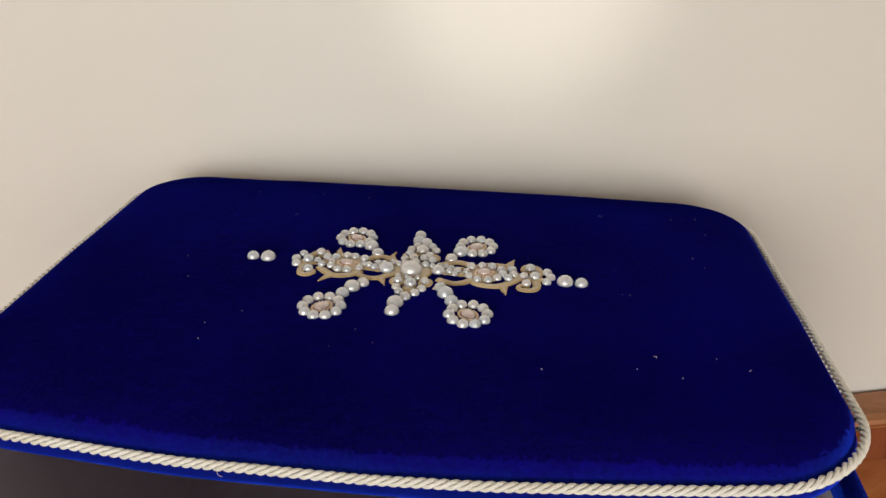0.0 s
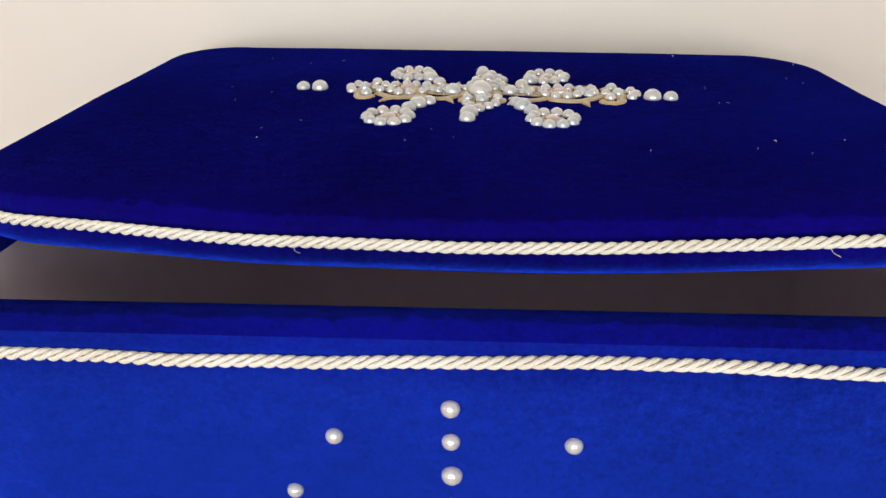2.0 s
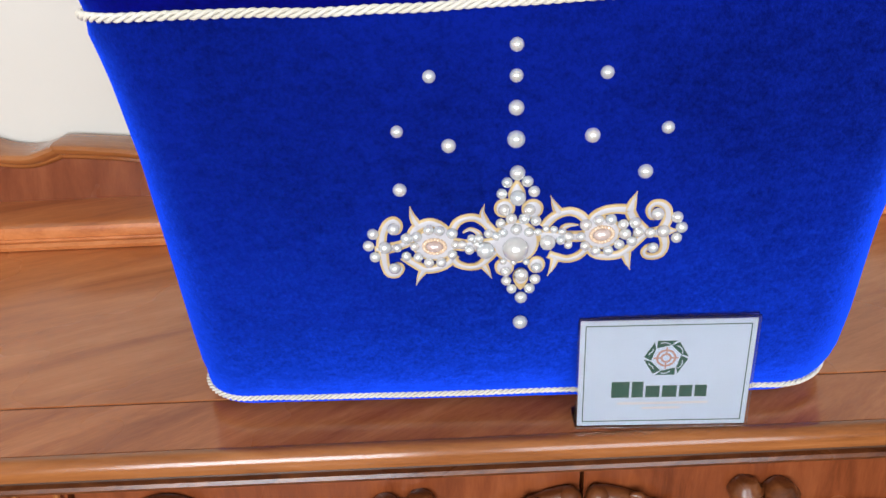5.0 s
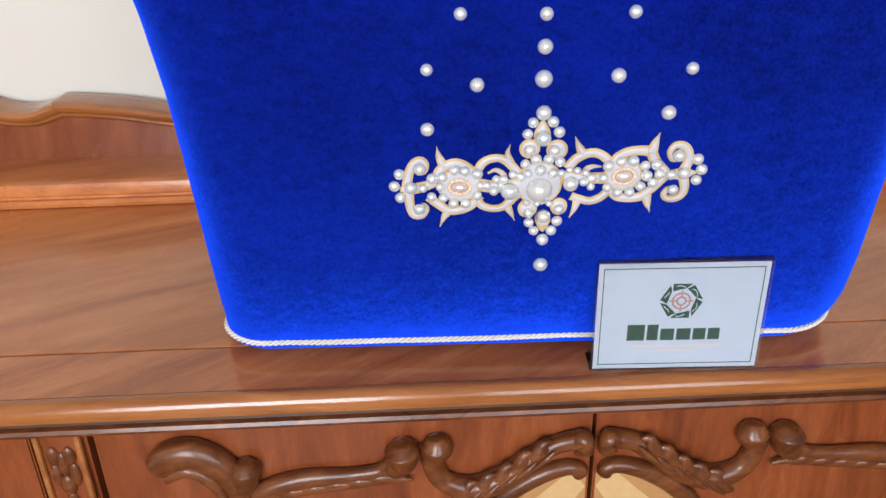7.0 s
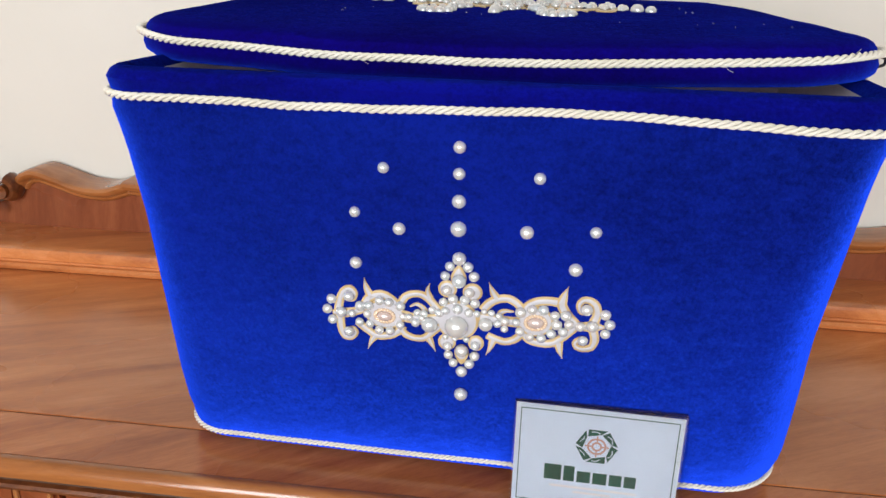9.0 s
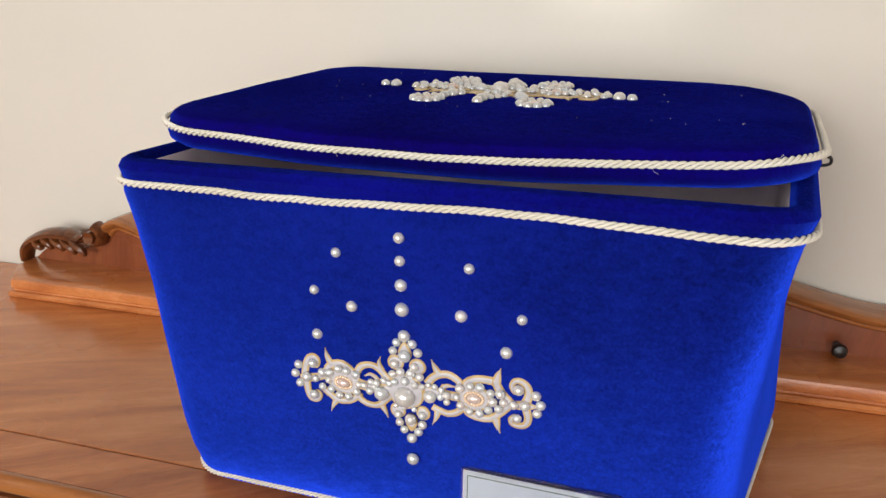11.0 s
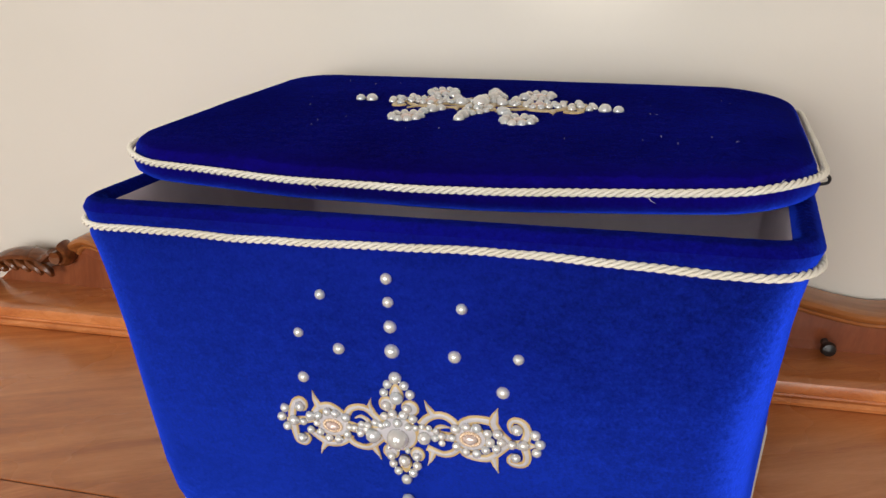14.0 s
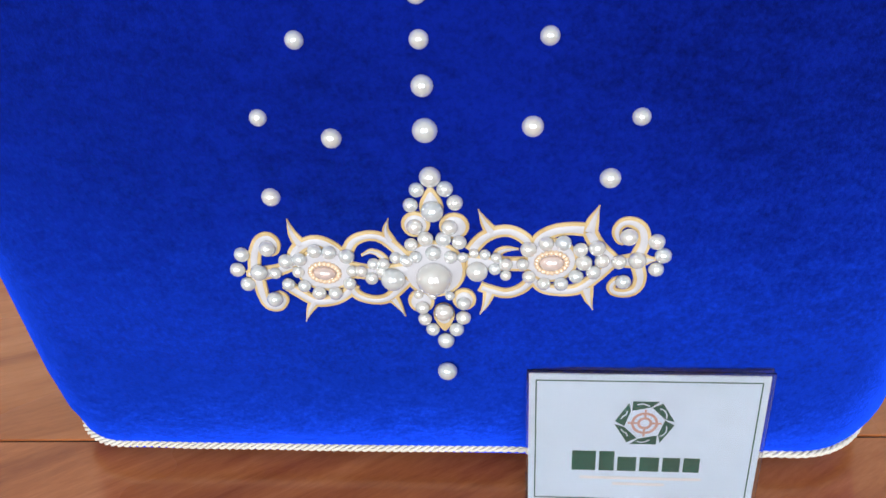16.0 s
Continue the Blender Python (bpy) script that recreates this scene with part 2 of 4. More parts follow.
ab.inputs["IOR"].default_value = 1.49
ab.inputs["Transmission Weight"].default_value = 1.0

# ---- building helpers ----


def mesh_data(name, verts, faces, mat, smooth=True):
    me = bpy.data.meshes.new(name)
    me.from_pydata([tuple(v) for v in verts], [], faces)
    me.materials.append(mat)
    bm = bmesh.new()
    bm.from_mesh(me)
    bmesh.ops.recalc_face_normals(bm, faces=bm.faces)
    bm.to_mesh(me)
    bm.free()
    if smooth:
        me.polygons.foreach_set("use_smooth", [True] * len(me.polygons))
        if smooth != "all":
            me.set_sharp_from_angle(angle=radians(smooth if smooth is not True else 40))
    return me


def part(name, geo, mat, parent=None, label="", smooth=True):
    """One mesh object from (verts, faces) under a thing or a part."""
    ob = new(name, mesh_data(name, geo[0], geo[1], mat, smooth))
    if parent:
        ob.parent = parent
    return tagged(ob, label=label)


def share(name, me, parent, m, label=""):
    ob = new(name, me)
    ob.parent = parent
    ob.matrix_basis = m
    return tagged(ob, label=label)


def empty(name, m, label, category, group="", kind=""):
    ob = new(name)
    ob.empty_display_size = 0.05
    ob.matrix_basis = m
    return tagged(ob, label, category, group, kind)


def join(*geos):
    verts, faces = [], []
    for v, f in geos:
        k = len(verts)
        verts += list(v)
        faces += [[i + k for i in p] for p in f]
    return verts, faces


def block(x0, x1, y0, y1, z0, z1, bevel=0.002):
    """A box with bevelled edges."""
    bm = bmesh.new()
    bmesh.ops.create_cube(bm, size=1.0)
    for v in bm.verts:
        v.co = ((x0 + x1) / 2 + v.co.x * (x1 - x0), (y0 + y1) / 2 + v.co.y * (y1 - y0), (z0 + z1) / 2 + v.co.z * (z1 - z0))
    if bevel:
        bmesh.ops.bevel(bm, geom=bm.edges[:], offset=bevel, segments=2, affect="EDGES")
    bm.verts.index_update()
    out = [tuple(v.co) for v in bm.verts], [[v.index for v in f.verts] for f in bm.faces]
    bm.free()
    return out


def loft(rings, cap_start=True, cap_end=True, closed=True):
    n = len(rings[0])
    verts = [p for r in rings for p in r]
    faces = []
    for a in range(len(rings) - 1):
        for b in range(n if closed else n - 1):
            c = (b + 1) % n
            faces.append([a * n + b, a * n + c, (a + 1) * n + c, (a + 1) * n + b])
    if cap_start:
        faces.append(list(range(n))[::-1])
    if cap_end:
        faces.append(list(range((len(rings) - 1) * n, len(rings) * n)))
    return verts, faces


def round_rect(hx, hy, r, corner=10, side=14):
    """Points round a rectangle with round corners, from the front left corner along the front."""
    pts = []
    for cx, cy, start in ((-1, -1, 180), (1, -1, 270), (1, 1, 0), (-1, 1, 90)):
        ox, oy = cx * (hx - r), cy * (hy - r)
        arc = [(ox + r * math.cos(radians(start + 90 * k / corner)), oy + r * math.sin(radians(start + 90 * k / corner))) for k in range(corner + 1)]
        if pts:
            a, b = pts[-1], arc[0]
            pts += [(a[0] + (b[0] - a[0]) * k / side, a[1] + (b[1] - a[1]) * k / side) for k in range(1, side)]
        pts += arc
    a, b = pts[-1], pts[0]
    pts += [(a[0] + (b[0] - a[0]) * k / side, a[1] + (b[1] - a[1]) * k / side) for k in range(1, side)]
    return pts


def spline(pts, steps=8, closed=False):
    """A Catmull-Rom curve through the points (tuples of any length)."""
    P = [np.array(p, float) for p in pts]
    out, n = [], len(P)
    for i in range(n if closed else n - 1):
        a, b, c, d = (P[(i + k) % n] if closed else P[min(max(i + k, 0), n - 1)] for k in (-1, 0, 1, 2))
        for s in range(steps):
            t = s / steps
            out.append(0.5 * (2 * b + (c - a) * t + (2 * a - 5 * b + 4 * c - d) * t * t + (3 * b - a - 3 * c + d) * t**3))
    if not closed:
        out.append(P[-1])
    return out


def tube(pts, radii, sides=10, flat=1.0, up=(0, -1, 0), closed=False):
    """A round bar along the points; flat squeezes it along up."""
    P = [np.array(p, float) for p in pts]
    up = np.array(up, float)
    rings = []
    for i, p in enumerate(P):
        a, b = (P[i - 1], P[(i + 1) % len(P)]) if closed else (P[max(i - 1, 0)], P[min(i + 1, len(P) - 1)])
        d = (b - a) / (np.linalg.norm(b - a) + 1e-12)
        s = np.cross(d, up)
        s /= np.linalg.norm(s) + 1e-12
        w = np.cross(s, d)
        r = radii[i] if hasattr(radii, "__len__") else radii
        rings.append([tuple(p + s * r * math.cos(2 * math.pi * k / sides) + w * r * flat * math.sin(2 * math.pi * k / sides)) for k in range(sides)])
    if closed:
        rings.append(rings[0])
        return loft(rings, False, False)
    return loft(rings)


def resample(pts, step, closed=True):
    P = np.array(pts, float)
    if closed:
        P = np.vstack([P, P[:1]])
    d = np.r_[0, np.cumsum(np.linalg.norm(np.diff(P, axis=0), axis=1))]
    n = max(4, int(d[-1] / step))
    at = np.linspace(0, d[-1], n, endpoint=not closed)
    return np.stack([np.interp(at, d, P[:, k]) for k in range(3)], 1), d[-1]


def rope(path, radius=0.0029, pitch=0.020, closed=True, strands=3, seed=0):
    """A twisted cord of three strands along a path."""
    pts, length = resample(path, pitch / 11, closed)
    n = len(pts)
    turns = round(length / pitch)
    rnd = np.random.RandomState(seed)
    wob = np.interp(np.arange(n), np.linspace(0, n, 60), rnd.normal(0, 0.00022, 60))
    tang = np.roll(pts, -1, 0) - np.roll(pts, 1, 0)
    if not closed:
        tang[0], tang[-1] = pts[1] - pts[0], pts[-1] - pts[-2]
    tang /= np.linalg.norm(tang, axis=1)[:, None]
    side = np.cross(tang, (0, 0, 1.0))
    side /= np.linalg.norm(side, axis=1)[:, None]
    above = np.cross(side, tang)
    geos = []
    for s in range(strands):
        ang = 2 * np.pi * (np.arange(n) / n * turns + s / strands)
        off = radius * 0.62
        core = pts + side * (off * np.cos(ang))[:, None] + above * (off * np.sin(ang) + wob)[:, None]
        out = side * np.cos(ang)[:, None] + above * np.sin(ang)[:, None]
        lay = np.cross(tang, out)
        rings = []
        for i in range(n):
            rings.append([tuple(core[i] + out[i] * radius * 0.48 * math.cos(q) + lay[i] * radius * 0.54 * math.sin(q)) for q in (0, 1.05, 2.09, 3.14, 4.19, 5.24)])
        if closed:
            rings.append(rings[0])
        geos.append(loft(rings, not closed, not closed))
    return join(*geos)


def dome(sides=16, rows=7, squash=1.0):
    """A half-round pearl of radius 1 that sits on z = 0."""
    prof = [(0.95, 0.0)] + [(math.cos(a), 0.10 + 0.95 * squash * math.sin(a)) for a in np.linspace(0, math.pi / 2 - 0.14, rows)]
    rings = [[(r * math.cos(2 * math.pi * k / sides), r * math.sin(2 * math.pi * k / sides), z) for k in range(sides)] for r, z in prof]
    v, f = loft(rings, True, False)
    k = len(v)
    v.append((0, 0, 0.10 + 0.95 * squash))
    base = (len(prof) - 1) * sides
    f += [[base + i, base + (i + 1) % sides, k] for i in range(sides)]
    return v, f


PEARL_MESH = mesh_data("pearl", *dome(18, 8), PEARL, "all")
GEM_MESH = mesh_data("gem", *dome(20, 8, 0.75), PINK, "all")
BEAD_MESH = mesh_data("bead", *dome(8, 3), BEAD, "all")


def ribbon(stroke, layer):
    """A flat raised band along (u, v, half width) in millimetres: a gold underlay or a narrower satin layer on top."""
    wide, low, high = (0.5, 0.0, 1.1) if layer == "gold" else (-0.95, 0.4, 1.5)
    pts = spline(stroke, 5)
    rings = []
    for i, p in enumerate(pts):
        a, b = pts[max(i - 1, 0)], pts[min(i + 1, len(pts) - 1)]
        d = b[:2] - a[:2]
        d /= np.linalg.norm(d) + 1e-9
        nrm = np.array([-d[1], d[0]])
        w = max(p[2] + wide * min(1.0, p[2] / 2.2), 0.12)
        q = p[:2].copy()
        if layer == "gold" and i in (0, len(pts) - 1):
            q = q + d * (0.9 if i else -0.9)
        row = []
        for k, h in ((-1, low), (-0.92, high * 0.75), (-0.45, high), (0.45, high), (0.92, high * 0.75), (1, low)):
            c = q + nrm * w * k
            row.append((c[0] / 1000, c[1] / 1000, h / 1000))
        rings.append(row)
    return loft(rings)


def disc(u, v, ru, rv, layer, point=0.0):
    wide, low, high = (0.5, 0.0, 1.15) if layer == "gold" else (-0.9, 0.4, 1.6)
    rings = []
    for s, h in ((1, low), (0.97, high * 0.75), (0.85, high), (0.02, high * 1.05)):
        ring = []
        for k in range(28):
            a = 2 * math.pi * k / 28
            stretch = 1 + point * max(0.0, math.sin(a)) ** 6
            ring.append(((u + (ru + wide) * s * math.cos(a)) / 1000, (v + (rv + wide) * s * stretch * math.sin(a)) / 1000, h / 1000))
        rings.append(ring)
    return loft(rings)


# The strokes of the applique, u across and v up from its middle, with half widths, in millimetres.
LEFT_SCROLL = [
    [(-76.9, 4.0, 2.6), (-75.3, 13.0, 2.5), (-72.2, 19.5, 2.3), (-68.3, 21.4, 2.3), (-65.7, 18.9, 2.1), (-66.6, 14.9, 1.9), (-69.4, 14.4, 1.9)],
    [(-75.7, 1.3, 2.6), (-75.3, -7.5, 2.4), (-73.4, -13.5, 2.1), (-68.8, -14.3, 1.9), (-65.8, -10.4, 1.7), (-67.6, -8.0, 1.7), (-70.2, -10.1, 1.9)],
    [(-79.7, 3.4, 1.3), (-73.7, 3.3, 3.0), (-65.7, 5.2, 2.6), (-59.9, 7.8, 2.6)],
    [(-58.5, 29.4, 0.2), (-57.3, 23.1, 1.7), (-54.5, 17.3, 2.6)],
    [(-59.9, 7.8, 2.6), (-57.7, 13.9, 2.6), (-53.7, 17.6, 2.6), (-47.6, 19.3, 2.6), (-41.6, 16.7, 2.6), (-37.4, 12.0, 2.6)],
    [(-63.7, -2.7, 2.3), (-57.8, -7.5, 2.4), (-51.7, -11.4, 2.4), (-43.9, -10.7, 2.4), (-38.0, -7.5, 2.4), (-34.2, -2.8, 2.4)],
    [(-57.5, -21.4, 0.2), (-55.3, -16.1, 1.4), (-52.6, -11.8, 2.4)],
]
LEFT_LOOP = [
    [(-35.8, 12.5, 2.3), (-32.5, 18.7, 2.3), (-27.5, 21.5, 2.1), (-22.2, 21.7, 2.1), (-17.3, 19.0, 2.3), (-12.5, 13.6, 2.4), (-9.6, 10.0, 2.4)],
    [(-16.6, 29.3, 0.2), (-17.8, 24.6, 1.3), (-16.6, 19.4, 2.4)],
    [(-36.4, -2.8, 2.3), (-32.6, -8.3, 2.1), (-26.3, -10.7, 1.9), (-19.7, -9.7, 2.1), (-13.8, -4.1, 2.4), (-10.3, -0.2, 2.4)],
    [(-13.0, -18.4, 0.2), (-15.0, -14.0, 1.3), (-17.3, -9.9, 2.3)],
    [(-28.3, 12.9, 0.5), (-25.0, 14.4, 1.0), (-21.5, 12.9, 1.3), (-19.6, 9.8, 1.7), (-22.5, 6.9, 1.9)],
    [(-34.5, 5.1, 3.8), (-23.9, 3.5, 3.4), (-10.0, 4.7, 3.8)],
]
RIGHT_SCROLL = [
    [(43.1, 15.1, 2.4), (45.8, 20.3, 2.6), (51.2, 23.5, 2.6), (57.6, 24.5, 2.6), (63.0, 24.1, 2.8)],
    [(68.6, 34.3, 0.2), (66.9, 29.1, 1.9), (65.5, 23.2, 3.1)],
    [(65.4, 23.2, 2.8), (69.1, 16.3, 2.9), (74.9, 10.0, 2.9)],
    [(43.3, 0.1, 2.2), (47.2, -4.3, 2.4), (54.0, -5.9, 2.4), (60.7, -5.5, 2.4), (65.3, -2.7, 2.4), (69.8, 1.7, 2.4), (75.0, 7.6, 2.4)],
    [(68.4, -14.9, 0.2), (66.7, -10.1, 1.7), (65.4, -4.3, 2.8)],
    [(69.4, 8.7, 2.6), (78.7, 8.7, 2.6), (86.0, 9.2, 3.3), (92.4, 9.7, 0.7)],
    [(85.4, 10.8, 2.8), (87.5, 17.5, 2.6), (86.4, 23.8, 2.4), (82.7, 27.1, 2.1), (78.4, 26.9, 1.9), (76.3, 23.1, 1.7), (78.1, 18.9, 1.7), (81.3, 19.7, 2.1)],
    [(85.7, 7.5, 2.6), (87.5, 0.5, 2.4), (86.1, -5.1, 2.1), (81.7, -7.2, 1.9), (77.1, -6.4, 1.7), (75.8, -3.4, 1.6), (78.4, -0.6, 1.6), (81.2, -2.4, 1.7)],
]
RIGHT_LOOP = [
    [(20.9, 33.1, 0.2), (23.1, 27.9, 1.6), (25.9, 23.0, 2.6)],
    [(17.7, 14.9, 2.6), (21.6, 19.8, 2.6), (26.8, 22.9, 2.4), (32.8, 23.7, 2.4), (38.4, 21.0, 2.4), (42.1, 16.5, 2.4), (43.9, 12.8, 2.4)],
    [(21.2, -4.0, 2.1), (25.0, -5.6, 2.1), (31.8, -7.3, 2.1), (38.1, -5.0, 2.2), (42.4, -0.4, 2.2)],
    [(20.6, -17.5, 0.2), (23.0, -12.3, 1.4), (24.6, -6.3, 2.4)],
    [(36.1, 15.1, 0.4), (31.9, 15.1, 1.2), (28.7, 13.5, 1.6), (28.3, 10.5, 1.9), (31.8, 7.8, 2.1)],
    [(15.7, 8.8, 3.6), (29.9, 7.8, 3.1), (42.3, 7.5, 3.3)],
]
# Pearls: u, v, radius.
RIGHT_PEARLS = [
    (40.7, 15.7, 3.1), (48.0, 18.5, 2.8), (54.9, 18.5, 3.0), (61.9, 15.4, 2.8), (63.6, 8.9, 3.1), (60.6, 2.6, 2.8), (54.7, -1.5, 2.8), (47.6, -1.4, 2.6), (41.3, 2.0, 2.6),
    (38.4, 8.5, 2.4), (68.7, 16.4, 3.1), (70.9, 10.0, 2.8), (68.0, 4.3, 2.8), (77.9, 9.4, 2.8), (85.1, 10.4, 3.3), (80.9, 21.5, 3.3), (80.5, -0.6, 2.9), (92.8, 18.5, 3.1),
    (95.9, 12.0, 3.1), (93.6, 5.3, 2.9), (31.8, 8.5, 2.6), (27.1, 6.2, 2.4), (31.3, 2.7, 2.2), (27.6, 11.5, 2.1), (22.9, 13.1, 2.1), (18.5, 13.9, 1.9), (13.9, 12.0, 2.1),
    (19.5, 5.1, 4.1),
]
LEFT_PEARLS = [
    (-80.9, 13.3, 3.0), (-83.8, 5.8, 3.0), (-80.8, -1.6, 3.0), (-68.8, 16.6, 3.2), (-69.5, -9.3, 3.2), (-74.2, 4.7, 3.4), (-67.4, 4.2, 2.4), (-61.8, 10.3, 3.0), (-55.7, 11.5, 2.8),
    (-48.8, 15.3, 2.8), (-42.6, 14.6, 2.8), (-35.4, 12.8, 3.0), (-62.4, -1.2, 2.6), (-55.5, -1.9, 2.6), (-49.5, -5.9, 2.8), (-42.4, -5.9, 2.8), (-35.3, -1.3, 2.6), (-57.1, 5.2, 2.4),
    (-33.6, 5.1, 2.3), (-24.2, 8.9, 2.4), (-20.0, 8.9, 2.4), (-14.5, 11.9, 2.4), (-9.9, 10.1, 2.3), (-25.4, 1.8, 2.6), (-21.4, 5.1, 1.9), (-16.2, 1.2, 4.7), (-29.9, 5.1, 2.3),
]
MIDDLE_PEARLS = [
    (1.9, 48.8, 3.9), (-3.8, 43.1, 2.8), (7.5, 43.4, 3.0), (-6.7, 36.3, 2.8), (11.3, 37.2, 3.0), (2.1, 34.1, 4.1), (-5.5, 27.0, 3.0), (8.8, 26.5, 3.0), (-1.4, 21.2, 3.0),
    (6.0, 21.1, 3.0), (-7.5, 18.5, 2.6), (12.5, 19.4, 2.8), (1.5, 14.2, 3.0), (-6.0, 12.3, 2.4), (8.7, 12.2, 2.6), (1.1, 1.8, 6.7), (-4.6, -13.6, 2.8), (13.4, -11.4, 2.8),
    (4.6, -16.0, 3.7), (-4.1, -20.7, 2.8), (12.9, -20.0, 3.0), (-0.9, -26.4, 2.8), (9.7, -26.4, 3.0), (4.7, -32.6, 3.4), (-6.0, -6.8, 1.9), (7.5, -7.5, 1.9), (0.1, -7.5, 1.7),
    (-10.8, 10.8, 2.1),
]
# The lobes of the middle: u, v, half width, half height.
LOBES = [(-5.2, 27.2, 5.6, 5.6), (10.6, 26.2, 5.8, 5.8), (1.1, 5.2, 13.5, 14.0), (-5.2, -11.3, 5.4, 5.6), (13.6, -10.4, 4.7, 5.2), (1.7, 35.1, 4.5, 6.0), (4.4, -18.5, 4.3, 5.6)]


def set_pearl(parent, u, v, r, lift=0.0):
    share("pearl", PEARL_MESH, parent, pose(u / 1000, v / 1000, lift, 0, 0, random.uniform(0, 360)) @ Matrix.Scale(r / 1000, 4))


def set_gem(parent, u, v, w, h, turn=0.0, lift=0.0):
    """An oval pink cabochon in a ring of little beads."""
    gem = share("gem", GEM_MESH, parent, pose(u / 1000, v / 1000, lift, 0, 0, turn) @ Matrix.Diagonal((w / 1000, h / 1000, 0.0042, 1)), "pink oval cabochon")
    for k in range(20):
        a = 2 * math.pi * k / 20
        x, y = (w + 1.3) * math.cos(a), (h + 1.3) * math.sin(a)
        c, s = math.cos(radians(turn)), math.sin(radians(turn))
        share("bead", BEAD_MESH, parent, pose((u + c * x - s * y) / 1000, (v + s * x + c * y) / 1000, lift) @ Matrix.Scale(0.0013, 4))
    return gem


def applique(parent, m, satin=None, text="white satin applique edged in gold thread"):
    """The beaded satin applique on the velvet at the pose m: a gold-edged underlay, satin bands, pearls and gems."""
    strokes = LEFT_SCROLL + LEFT_LOOP + RIGHT_SCROLL + RIGHT_LOOP
    ovals = [(u, v, a, b, 0.45 if a < 4.6 and v > 0 else 0.0) for u, v, a, b in LOBES] + [(-45.7, 5.2, 13.0, 10.5, 0.0), (50.4, 9.4, 11.0, 10.5, 0.0)]
    gold = [ribbon(stroke, "gold") for stroke in strokes] + [disc(u, v, a, b, "gold", p) for u, v, a, b, p in ovals]
    tip = disc(-4.4, 18.5, 4.3, 5.6, "gold", 0.5)
    gold.append(([(-x, -y, z) for x, y, z in tip[0]], tip[1]))
    base = part("applique", join(*gold), GOLD, parent, text)
    base.matrix_basis = m
    for stroke in strokes:
        part("satin_band", ribbon(stroke, "satin"), satin or SATIN, base)
    for u, v, a, b, p in ovals:
        part("satin_lobe", disc(u, v, a, b, "satin", p), satin or SATIN, base)
    for u, v, r in LEFT_PEARLS + RIGHT_PEARLS:
        set_pearl(base, u + random.uniform(-0.25, 0.25), v + random.uniform(-0.25, 0.25), 1.14 * r, 0.0005 if u > 91 or u < -79 else 0.0015)
    set_gem(base, -45.7, 4.5, 4.9, 3.2, -4, 0.0016)
    set_gem(base, 50.6, 9.0, 5.0, 3.6, 4, 0.0016)
    for u, v, r in MIDDLE_PEARLS:
        set_pearl(base, u, v, 1.14 * r, 0.0003 if v > 36 or v < -18 else 0.0016)
    return base


# ---- the room ----


def slab(name, x0, x1, y0, y1, z0, z1, mat, label, category):
    return tagged(part(name, block(x0, x1, y0, y1, z0, z1, 0), mat, None, "", False), label, category, kind="structure")


slab("floor", -2.6, 2.4, -3.2, WALL_Y, -0.1, 0.0, FLOOR, "oak boarded floor of the room", "floor")
slab("ceiling", -2.6, 2.4, -3.2, WALL_Y, 2.7, 2.8, CEILING, "plain unseen ceiling, coloured dark to limit bounce", "ceiling")
slab("wall_north", -2.6, 2.4, WALL_Y, WALL_Y + 0.15, -0.1, 2.8, PLASTER, "smooth cream painted wall behind the sideboard", "wall")
slab("wall_west", -2.75, -2.6, -3.2, WALL_Y + 0.15, -0.1, 2.8, PLASTER, "cream painted side wall", "wall")
slab("wall_east", 2.4, 2.55, -3.2, WALL_Y + 0.15, -0.1, 2.8, PLASTER, "cream painted side wall", "wall")


def window_wall():
    """The wall behind the camera, with two openings that let the daylight in."""
    geos, edges = [], [-2.6, -1.6, -0.3, 0.1, 1.4, 2.4]
    for k in range(5):
        if k in (1, 3):
            geos += [block(edges[k], edges[k + 1], -3.2, -3.0, -0.1, 0.7, 0), block(edges[k], edges[k + 1], -3.2, -3.0, 2.3, 2.8, 0)]
        else:
            geos.append(block(edges[k], edges[k + 1], -3.2, -3.0, -0.1, 2.8, 0))
    ob = part("wall_south", join(*geos), PLASTER, None, "", False)
    return tagged(ob, "cream painted wall with two window openings", "wall", kind="structure")


window_wall()

# ---- the sideboard ----
SIDEBOARD = empty("sideboard", pose(MID + 0.0045, 0.009, 0), "carved reddish cherry sideboard with glossy lacquer against the wall", "sideboard")
BACK_Y = WALL_Y - 0.009
HALF = 0.96          # half its width
LEDGE_Y, LEDGE_Z = 0.340, 0.877
INLAY_Y = 0.0445


def along_x(profile, x0, x1):
    """A moulding of the (y, z) profile from x0 to x1."""
    return loft([[(x, y, z) for y, z in profile] for x in (x0, x1)])


